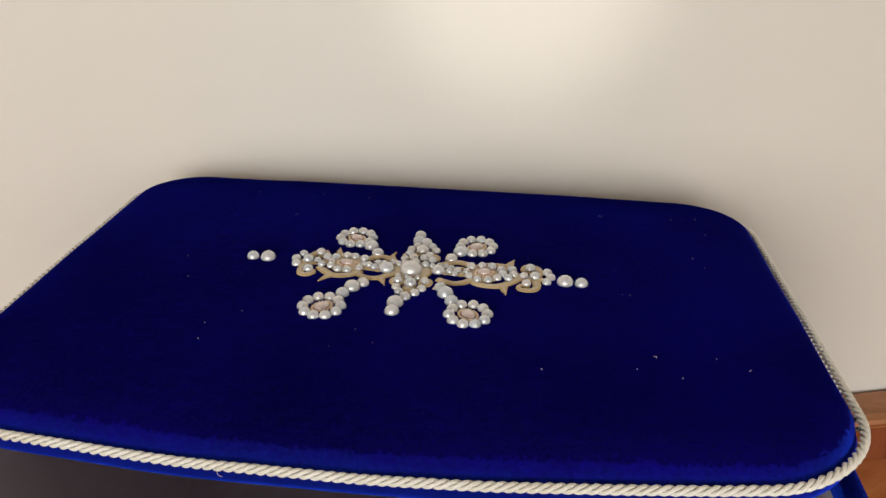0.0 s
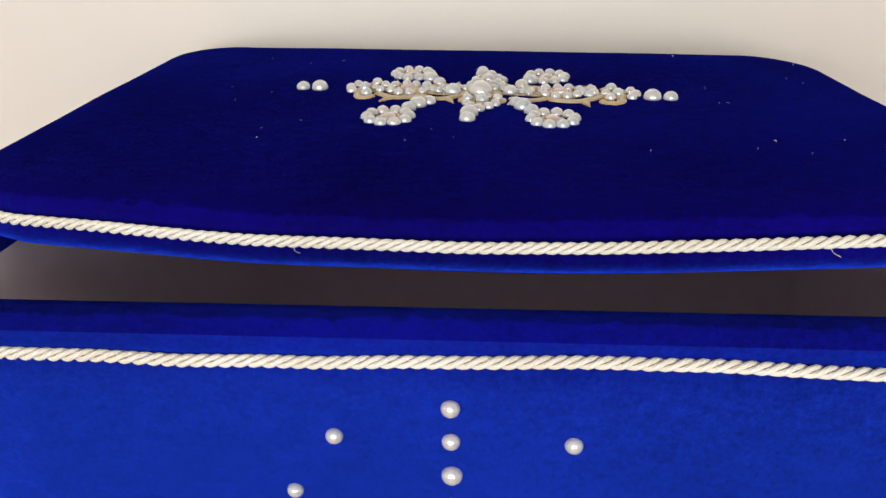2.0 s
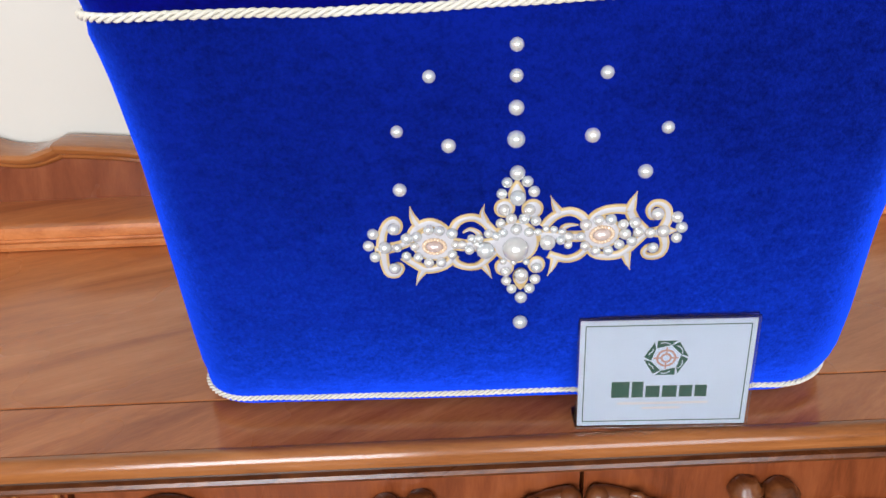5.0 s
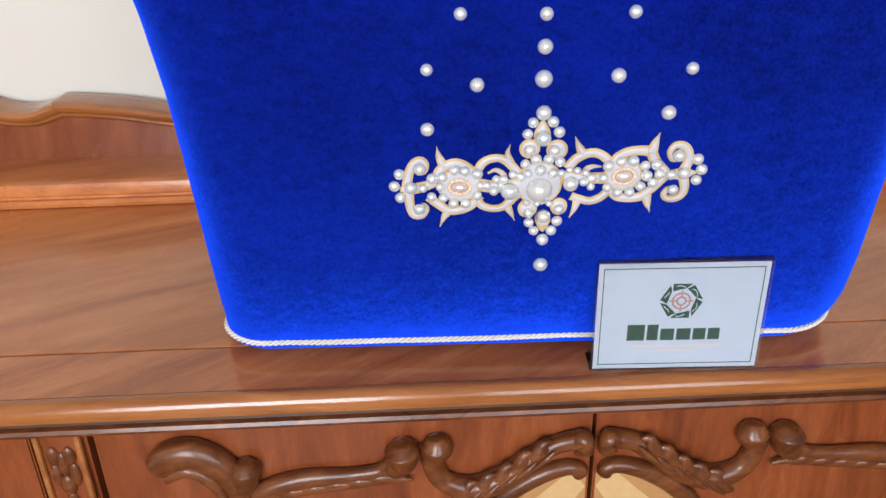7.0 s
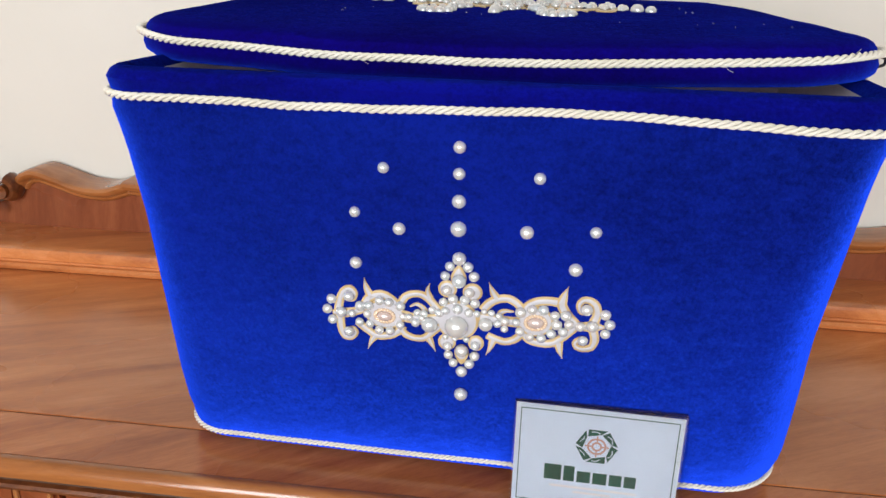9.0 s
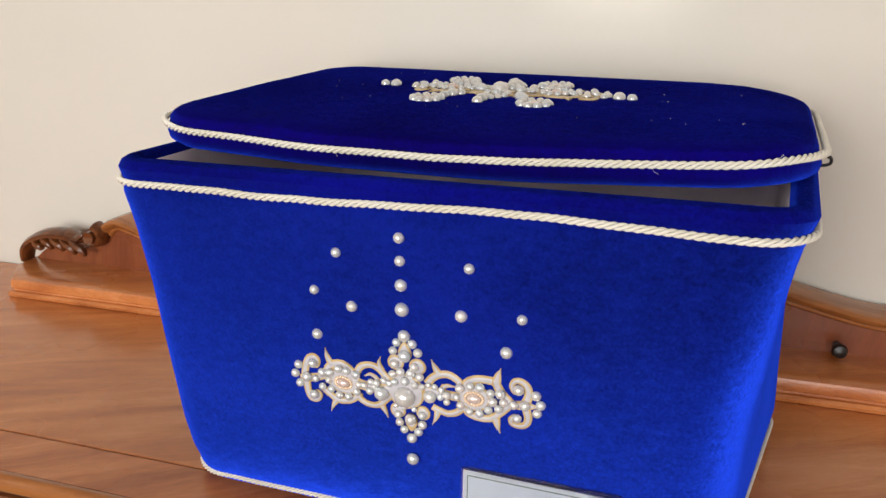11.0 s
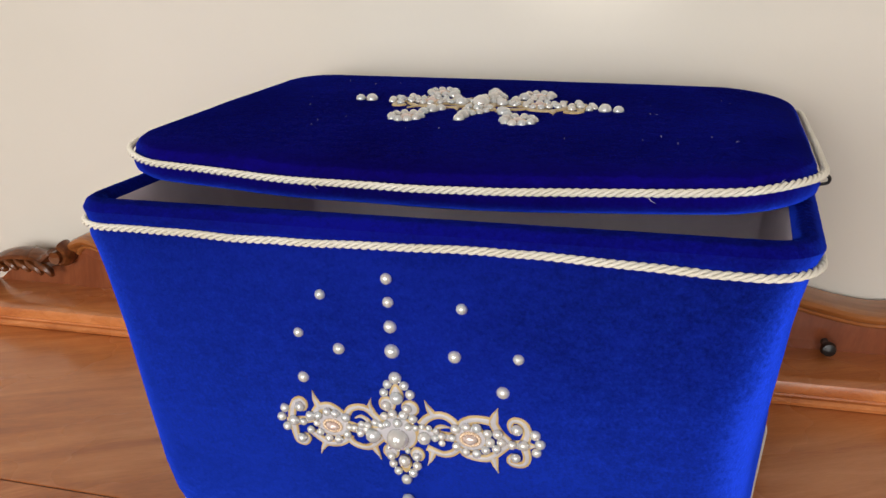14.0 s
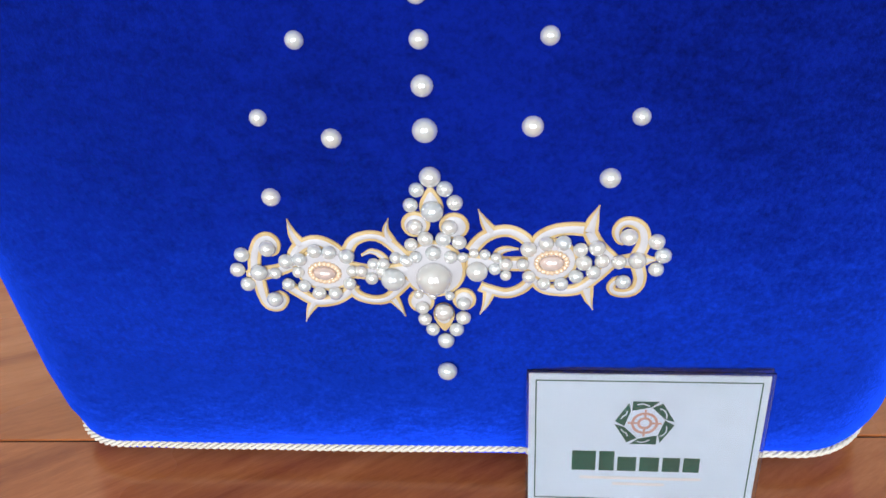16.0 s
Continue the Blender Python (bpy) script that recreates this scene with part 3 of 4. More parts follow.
def build_sideboard():
    sb = SIDEBOARD
    part("top_panel", block(-HALF, HALF, INLAY_Y + 0.0007, BACK_Y - 0.004, TOP - 0.02, TOP, 0.0006), WOOD_TOP, sb, "glossy diagonal cherry veneer")
    part("top_band", block(-HALF, HALF, -0.010, INLAY_Y - 0.0007, TOP - 0.02, TOP, 0.0006), WOOD_BAND, sb, "crossbanded veneer along the front")
    part("inlay_line", block(-HALF, HALF, INLAY_Y - 0.0012, INLAY_Y + 0.0012, TOP - 0.019, TOP - 0.0009, 0), GROOVE, sb)
    low = lambda profile: [(y, TOP - 1.34 * (TOP - z)) for y, z in profile]  # noqa: E731  the edge is about 3 cm deep
    nose = [(-0.0100, 0.850), (-0.0135, 0.8508), (-0.0175, 0.8496), (-0.0202, 0.8468), (-0.0210, 0.8432), (-0.0200, 0.8402), (-0.0170, 0.8386), (-0.0080, 0.8384), (-0.0080, 0.8450)]
    part("edge_moulding", along_x(low(nose), -HALF, HALF), WOOD_EDGE, sb, "rounded moulded front edge")
    # groove in a darker brown than the mouldings above and below it
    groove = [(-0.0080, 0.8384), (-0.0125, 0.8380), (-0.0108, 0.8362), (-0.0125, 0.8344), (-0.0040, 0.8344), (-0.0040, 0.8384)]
    part("edge_groove", along_x(low(groove), -HALF, HALF), WOOD_DARK, sb, "dark groove below the edge")
    bead = [(-0.0040, 0.8344), (-0.0125, 0.8344), (-0.0160, 0.8336), (-0.0172, 0.8318), (-0.0160, 0.8298), (-0.0120, 0.8286), (-0.0040, 0.8280)]
    part("under_moulding", along_x(low(bead), -HALF, HALF), WOOD_CARVED, sb, "dark worn bead below the edge")
    part("carcass", block(-HALF + 0.01, HALF - 0.01, 0.022, BACK_Y - 0.006, 0.08, TOP - 0.0205, 0.001), WOOD_DOOR, sb)
    part("plinth", block(-HALF, HALF, 0.0, BACK_Y - 0.008, 0.0, 0.08, 0.004), WOOD_EDGE, sb)
    # ledge along the back, with canted ends
    prof = [(0, 0.0), (-0.004, 0.001), (-0.0055, 0.005), (-0.003, 0.0085), (0.0, 0.0095), (0.001, 0.0115), (-0.001, 0.0135), (-0.0015, 0.0215), (0.000, 0.0255), (0.003, LEDGE_Z - TOP), (0.02, LEDGE_Z - TOP)]
    outline = [(-0.812, 0.445), (-0.806, 0.395), (-0.762, LEDGE_Y), (0.762, LEDGE_Y), (0.806, 0.395), (0.812, 0.445)]
    rings = []
    for d, z in prof:
        s = d
        rings.append([(x + (s if x < 0 else -s), y + (s if y < 0.43 else 0), TOP + z) for x, y in outline])
    part("ledge_board", loft(rings), WOOD_TOP, sb, "low stepped ledge board", 25)
    # crest board
    top = spline([(-0.668, 0.938), (-0.658, 0.949), (-0.638, 0.955), (-0.61, 0.948), (-0.578, 0.938), (-0.548, 0.936), (-0.523, 0.943), (-0.512, 0.9455), (-0.45, 0.940), (-0.38, 0.929), (-0.34, 0.930), (-0.28, 0.943), (-0.20, 0.963), (-0.10, 0.979), (0, 0.983)], 8)
    top = [tuple(p) for p in top] + [(-p[0], p[1]) for p in top[-2::-1]]
    face, back = 0.424, BACK_Y - 0.006
    rings = [[(x, face, LEDGE_Z), (x, face, z - 0.012), (x, back, z - 0.012), (x, back, LEDGE_Z)] for x, z in top]
    part("crest_panel", loft(rings), WOOD_CREST, sb, "veneered crest board")
    lip = [(0.424, -0.020), (0.421, -0.0185), (0.419, -0.0165), (0.4205, -0.0145), (0.4165, -0.0125), (0.4120, -0.0095), (0.4105, -0.0060), (0.4125, -0.0020), (0.4180, 0.0), (back, 0.001), (back, -0.015)]
    rings = []
    for i, (x, z) in enumerate(top):
        a, b = top[max(i - 1, 0)], top[min(i + 1, len(top) - 1)]
        t = math.atan2(b[1] - a[1], b[0] - a[0])
        rings.append([(x - d * math.sin(t), y, z + d * math.cos(t)) for y, d in lip])
    part("crest_moulding", loft(rings), WOOD_EDGE, sb, "double beaded moulding on the crest")
    for sign in (-1, 1):
        crest_scroll(sb, sign, face, back)
    for sign in (-1, 1):
        door(sb, sign)


def crest_scroll(sb, sign, face, back):
    """The leafy scroll that ends the crest: a volute, a sloping leaf and its foot."""
    X = lambda d: sign * d  # noqa: E731
    panel = spline([(0.655, 0.935), (0.70, 0.915), (0.74, 0.913), (0.78, 0.904), (0.803, 0.884)], 6)
    part("scroll_panel", loft([[(X(x), face + 0.004, LEDGE_Z), (X(x), face + 0.004, z - 0.010), (X(x), back, z - 0.006), (X(x), back, LEDGE_Z)] for x, z in panel]), WOOD_CREST, sb)
    volute = []
    for k in range(30):
        a = radians(100 + 12.5 * k)
        r = 0.0145 * (1 - k / 38)
        volute.append((X(0.676 - r * math.cos(a) * -1), 0.416, 0.927 + r * math.sin(a)))
    part("volute", tube(volute, [0.0085 * (1 - 0.45 * k / 30) for k in range(30)], 10, 1.6), WOOD_CARVED, sb, "carved volute")
    part("volute_eye", tube([(X(0.676), 0.402, 0.927), (X(0.676), 0.399, 0.927), (X(0.676), 0.45, 0.927)], [0.006, 0.009, 0.010], 12, 1.0, (1, 0, 0)), WOOD_CARVED, sb)
    leaf = spline([(0.694, 0.932), (0.708, 0.922), (0.730, 0.926), (0.758, 0.925), (0.786, 0.915), (0.806, 0.899), (0.811, 0.879)], 7)
    part("scroll_leaf", tube([(X(x), 0.420, z - 0.003) for x, z in leaf], [0.0055 + 0.0035 * math.sin(math.pi * k / (len(leaf) - 1)) for k in range(len(leaf))], 10, 2.2), WOOD_CARVED, sb, "carved acanthus scroll")
    for k, (x, z, l) in enumerate([(0.706, 0.917, 0.030), (0.722, 0.917, 0.028), (0.740, 0.918, 0.024), (0.758, 0.917, 0.020), (0.774, 0.911, 0.015)]):
        lobe = spline([(x + 0.008, z + 0.006), (x, z - 0.001), (x - 0.45 * l, z - 0.25 * l), (x - 0.6 * l, z - 0.55 * l)], 5)
        part("leaf_lobe", tube([(X(a), 0.404, b - 0.003) for a, b in lobe], [0.0012 + 0.0042 * math.sin(math.pi * (i + 0.6) / (len(lobe) + 0.6)) for i in range(len(lobe))], 8, 1.3), WOOD_CARVED, sb)


def door(sb, sign):
    """One door leaf with its carved scrollwork, arched moulding and diamond inlay, and the pilaster beside it."""
    X = lambda x: sign * (-x + MID)  # noqa: E731  mirrored from the leaf that opens to the left

    def bar(name, pts, radii, parent, depth=-0.004, flat=0.8, label="", sides=16):
        P = spline(pts, 10)
        rr = np.interp(np.linspace(0, 1, len(P)), np.linspace(0, 1, len(radii)), radii)
        return part(name, tube([(-X(p[0]), depth, p[1]) for p in P], list(rr), sides, flat), WOOD_CARVED, parent, label, 75)

    x0, x1 = -0.402, -0.0535
    lo, hi = sorted((-X(x0), -X(x1)))
    leaf = part("door", block(lo, hi, 0.001, 0.0215, 0.10, 0.8275, 0.0012), WOOD_DOOR, sb, "cherry door with carved scrollwork")
    leaf.matrix_basis = pose(0, 0, -0.008)
    bar("scroll", [(-0.360, 0.792), (-0.350, 0.801), (-0.334, 0.803), (-0.318, 0.793), (-0.308, 0.775), (-0.306, 0.752), (-0.318, 0.735)], [0.010, 0.012, 0.012, 0.011, 0.010, 0.008, 0.006], leaf, label="carved C scroll")
    bar("scroll_groove", [(-0.356, 0.783), (-0.340, 0.789), (-0.326, 0.780), (-0.318, 0.763), (-0.317, 0.745)], [0.004, 0.005, 0.005, 0.004, 0.003], leaf, -0.006)
    bar("bulb", [(-0.301, 0.795), (-0.300, 0.788), (-0.301, 0.778), (-0.306, 0.766), (-0.316, 0.752)], [0.005, 0.0115, 0.0095, 0.006, 0.004], leaf, -0.005, 1.0)
    bar("stem", [(-0.316, 0.744), (-0.290, 0.765), (-0.262, 0.774), (-0.225, 0.776), (-0.205, 0.779), (-0.193, 0.789)], [0.004, 0.008, 0.008, 0.006, 0.006, 0.008], leaf, -0.003)
    for k in range(6):
        a, b = -0.300 + 0.016 * k, 0.757 + 0.0022 * k
        bar("leaf_lobe", [(a, b + 0.004), (a + 0.016, b + 0.006), (a + 0.038, b + 0.005 - 0.0006 * k)], [0.002, 0.0052, 0.001], leaf, -0.004, 0.9)
    bar("knob", [(-0.190, 0.806), (-0.189, 0.799), (-0.190, 0.790), (-0.197, 0.780)], [0.006, 0.0125, 0.011, 0.006], leaf, -0.006, 1.1)
    bar("scroll", [(-0.166, 0.808), (-0.165, 0.799), (-0.168, 0.785), (-0.160, 0.768), (-0.140, 0.760), (-0.118, 0.768), (-0.098, 0.784), (-0.080, 0.796), (-0.062, 0.800)], [0.006, 0.0125, 0.008, 0.008, 0.010, 0.010, 0.009, 0.007, 0.008], leaf, -0.004, 0.9)
    for k, (x, z) in enumerate(((-0.146, 0.756), (-0.133, 0.762), (-0.120, 0.770), (-0.107, 0.780), (-0.094, 0.789))):
        bar("leaf_lobe", [(x - 0.010, z - 0.006), (x - 0.003, z - 0.003), (x + 0.002, z + 0.005), (x + 0.005, z + 0.0115), (x + 0.011, z + 0.0125)], [0.0018, 0.0050, 0.0060, 0.0042, 0.0010], leaf, -0.0085, 0.7)
        bar("leaf_rib", [(x - 0.002, z - 0.006), (x + 0.006, z + 0.001), (x + 0.012, z + 0.008)], [0.0008, 0.0026, 0.0008], leaf, -0.0125, 0.8)
    bar("scroll_tip", [(-0.070, 0.796), (-0.062, 0.801), (-0.0605, 0.793), (-0.067, 0.789)], [0.004, 0.008, 0.007, 0.002], leaf, -0.006, 1.0)
    bar("oval_moulding", [(-0.064, 0.764), (-0.061, 0.770), (-0.072, 0.7735), (-0.095, 0.765), (-0.120, 0.745), (-0.138, 0.715), (-0.150, 0.67), (-0.152, 0.60), (-0.145, 0.53)], [0.0035, 0.006, 0.0065, 0.0075, 0.0075, 0.0075, 0.0075, 0.0075, 0.0075], leaf, -0.002, 0.9, "dark oval moulding")
    # diamond inlay inside the oval
    for r in range(9):
        for c in range(5):
            if r % 2 == c % 2:
                cx, cz = -0.066 - 0.017 * c, 0.752 - 0.017 * r
                if cx < -0.13 or (cx + 0.055) ** 2 / 0.0075 + (cz - 0.66) ** 2 / 0.0105 > 1:
                    continue
                pts = [(cx - 0.017, cz), (cx, cz + 0.017), (cx + 0.017, cz), (cx, cz - 0.017)]
                pts = [(min(px, -0.0560), pz) for px, pz in pts]
                part("inlay_diamond", loft([[(-X(px), y, pz) for px, pz in pts] for y in (0.0008, 0.003)]), MAPLE, leaf, "", False)
    field = [(-0.0555, 0.764), (-0.075, 0.764), (-0.097, 0.756), (-0.117, 0.739), (-0.134, 0.71), (-0.146, 0.67), (-0.148, 0.60), (-0.0555, 0.60)]
    part("inlay_field", loft([[(-X(px), y, pz) for px, pz in field] for y in (0.0009, 0.004)]), MAPLE_DARK, leaf, "light wood marquetry", False)
    # pilaster and the outer leaf
    lo, hi = sorted((-X(-0.442), -X(-0.405)))
    pil = part("pilaster", block(lo, hi, -0.004, 0.0215, 0.10, 0.8275, 0.003), WOOD_DOOR, sb, "narrow pilaster with a carved drop")
    pil.matrix_basis = pose(0, 0, -0.008)
    for x in (-0.4375, -0.4095):
        part("pilaster_bead", tube([(-X(x), -0.005, 0.11), (-X(x), -0.005, 0.826)], 0.0022, 8), WOOD_EDGE, pil)
    for x, z, r, h in ((-0.429, 0.806, 0.0045, 0.008), (-0.418, 0.806, 0.0045, 0.008), (-0.4235, 0.799, 0.004, 0.010), (-0.430, 0.790, 0.004, 0.010), (-0.417, 0.790, 0.004, 0.010), (-0.4235, 0.781, 0.0055, 0.009), (-0.4235, 0.768, 0.004, 0.007)):
        part("carved_drop", tube([(-X(x), -0.0045, z + h * math.cos(q)) for q in np.linspace(0.1, 3.04, 9)], [max(0.0008, r * math.sin(q)) for q in np.linspace(0.1, 3.04, 9)], 10, 0.6), WOOD_CARVED, pil)
    lo, hi = sorted((-X(-0.90), -X(-0.446)))
    part("outer_door", block(lo, hi, 0.001, 0.0215, 0.10, 0.8195, 0.0012), WOOD_DOOR, sb, "plain cherry side door")
    part("end_stile", block(*sorted((-X(-0.905), -X(-1.0))), 0.001, 0.0215, 0.10, 0.8195, 0.0012), WOOD_DOOR, sb)


build_sideboard()

knob = tagged(part("wooden_knob", tube([(0.266, 0.4328, 0.888), (0.266, 0.4260, 0.888), (0.266, 0.4200, 0.888), (0.266, 0.4130, 0.888), (0.266, 0.4080, 0.888), (0.266, 0.4060, 0.888)], [0.004, 0.004, 0.006, 0.0085, 0.007, 0.002], 14, 1.0, (0, 0, 1)), BLACK), "small dark knob on the crest board", "knob")

# ---- the velvet box ----
BOX = empty("storage_box", pose(-0.0798, 0.175, TOP, 0, 0, -1.72), "royal blue velvet box with ivory cord and pearl applique", "box")
RIM_Z = 0.288


# the box's section by height: left and right side and front in its own frame; the sides splay towards the back
BOX_Z = (0, 0.0085, 0.02, 0.04, 0.07, 0.1327, 0.19, 0.255, 0.273, 0.288)
BOX_FRONT = (-0.135, -0.141, -0.149, -0.1590, -0.1678, -0.1757, -0.1812, -0.1872, -0.1892, -0.1898)
SIDE_Z = (0.004, 0.03, 0.07, 0.1327, 0.19, 0.24, 0.262, 0.273, 0.288)
BOX_LEFT = (-0.2290, -0.2252, -0.2241, -0.2249, -0.2268, -0.2321, -0.2365, -0.2367, -0.2370)
BOX_RIGHT = (0.2050, 0.2088, 0.2080, 0.2084, 0.2145, 0.2200, 0.2245, 0.2295, 0.2315)


def box_ring(z, grow=0.0, wave=0.0):
    """The outline of the box at height z, in its own frame."""
    left, right = (float(np.interp(z, SIDE_Z, some)) for some in (BOX_LEFT, BOX_RIGHT))
    front = float(np.interp(z, BOX_Z, BOX_FRONT))
    q = z / RIM_Z
    back = 0.135 + 0.05 * q
    r = 0.038 - 0.010 * q * q
    hx, hy, cx = (right - left) / 2, (back - front) / 2, (right + left) / 2
    out = []
    for x, y in round_rect(hx + grow, hy + grow, max(r + grow, 0.008)):
        splay = 0.0609 - 0.0200 * q * q if x > 0 else 0.0365 * q * q - 0.0099
        px = cx + x + splay * (y / hy + 1) / 2 * x / hx
        lift = wave * (math.exp(-((px - 0.07) / 0.07) ** 2) - 0.7 * math.exp(-((px - 0.17) / 0.06) ** 2) - 0.5 * math.exp(-((px + 0.09) / 0.06) ** 2) + 0.25 * noise.noise((x * 22, y * 22, 3)))
        out.append((px, (front + back) / 2 + y, z + lift))
    return out


def build_box():
    rows = [(0.0, -0.006), (0.001, -0.002), (0.004, 0.0), (0.0085, 0.0), (0.014, 0.0), (0.02, 0.0), (0.03, 0.0), (0.04, 0.0), (0.055, 0.0), (0.07, 0.0)]
    rows += [(z, 0.0008 * math.sin(math.pi * (z - 0.07) / 0.19)) for z in np.linspace(0.08, 0.262, 14)]
    rows += [(0.268, -0.001), (0.2715, -0.0022), (0.272, -0.004)]
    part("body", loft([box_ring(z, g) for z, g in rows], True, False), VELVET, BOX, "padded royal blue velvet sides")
    rows = [(0.2705, -0.0030), (0.2725, -0.0016), (0.276, -0.001), (0.281, 0.0), (0.2855, -0.003), (0.288, -0.0075), (0.2882, -0.011), (0.2870, -0.0142), (0.2845, -0.0160), (0.281, -0.0166)]
    part("rim", loft([box_ring(z, g) for z, g in rows], False, False), VELVET_RIM, BOX, "rolled blue velvet rim, shaded darker")
    inner = [box_ring(z, g) for z, g in ((0.2815, -0.0168), (0.279, -0.0172), (0.20, -0.0190), (0.05, -0.0220), (0.012, -0.026), (0.008, -0.030))]
    part("lining", loft(inner, False, True), LINING, BOX, "pale lilac inner lining")
    part("rim_cord", rope(box_ring(0.2718, 0.0008, 0.0024), 0.0024, 0.0165, seed=1), CORD, BOX, "twisted ivory satin cord")
    part("base_cord", rope(box_ring(0.0130, 0.0010, 0.0005), 0.0021, 0.0125, seed=2), CORD, BOX, "twisted ivory satin cord")
    # front ornament: frame on the sloping front
    m = Matrix(((1, 0, 0, -0.0114), (0, -0.0953, -0.9954, -0.1763), (0, 0.9954, -0.0953, 0.1327), (0, 0, 0, 1)))
    applique(BOX, m)
    for u, v, r in ((0.9, 119, 5.0), (0.9, 103, 4.9), (1.0, 85.8, 5.7), (1.0, 68.2, 6.6), (4.5, -51.0, 6.1), (-44.4, 104, 4.7), (47.6, 103, 4.8), (-63, 74.6, 4.6), (82, 72, 4.7), (-35.5, 65.6, 5.4), (42, 69, 5.6), (-63.6, 40.4, 5.3), (72.2, 47, 5.6)):
        p = share("pearl", PEARL_MESH, BOX, m @ pose(u / 1000, v / 1000, -0.0004) @ Matrix.Scale(0.76 * r / 1000, 4))


build_box()

# ---- its lid ----
LX, LY, LZ = Vector((0.9933, -0.1152, -0.0131)), Vector((0.1158, 0.991, 0.067)), Vector((0.0053, -0.0681, 0.9977))
LID = empty("box_lid", Matrix(((LX.x, LY.x, LZ.x, -0.0839), (LX.y, LY.y, LZ.y, 0.2462), (LX.z, LY.z, LZ.z, 1.1735), (0, 0, 0, 1))), "padded royal blue velvet lid resting askew on the box", "lid")


# how far each corner of the lid is drawn from its square shape: front left, front right, back left, back right
LID_CORNERS = np.array(((7.2, -19.3, 0.3), (10.6, 4.4, 9.2), (-43.2, -18.2, -11.7), (15.9, 21.0, -24.0))) / 1000


def lid_ring(z, inset):
    """The outline of the lid at local height z; the front edge bows and sags in its middle."""
    out, hx, hy = [], 0.25, 0.185
    edge = max(0.0, 1 - inset / 0.10)
    for x, y in round_rect(hx - inset, hy - inset, max(0.054 - inset * 0.75, 0.01), 12, 18):
        sx, sy = x / hx, y / hy
        d = np.array(((1 - sx) * (1 - sy), (1 + sx) * (1 - sy), (1 - sx) * (1 + sy), (1 + sx) * (1 + sy))) / 4 @ LID_CORNERS
        mid, front, rear = 1 - sx * sx, max(0.0, -sy), max(0.0, sy)
        sag = d[2] - 0.0096 * mid * front ** 2 - 0.0049 * mid * rear ** 2
        out.append((x + d[0], y + d[1] - 0.0119 * mid * front + 0.0150 * mid * rear, z + edge * (sag + 0.0010 * noise.noise((x * 14, y * 14, 0)))))
    return out


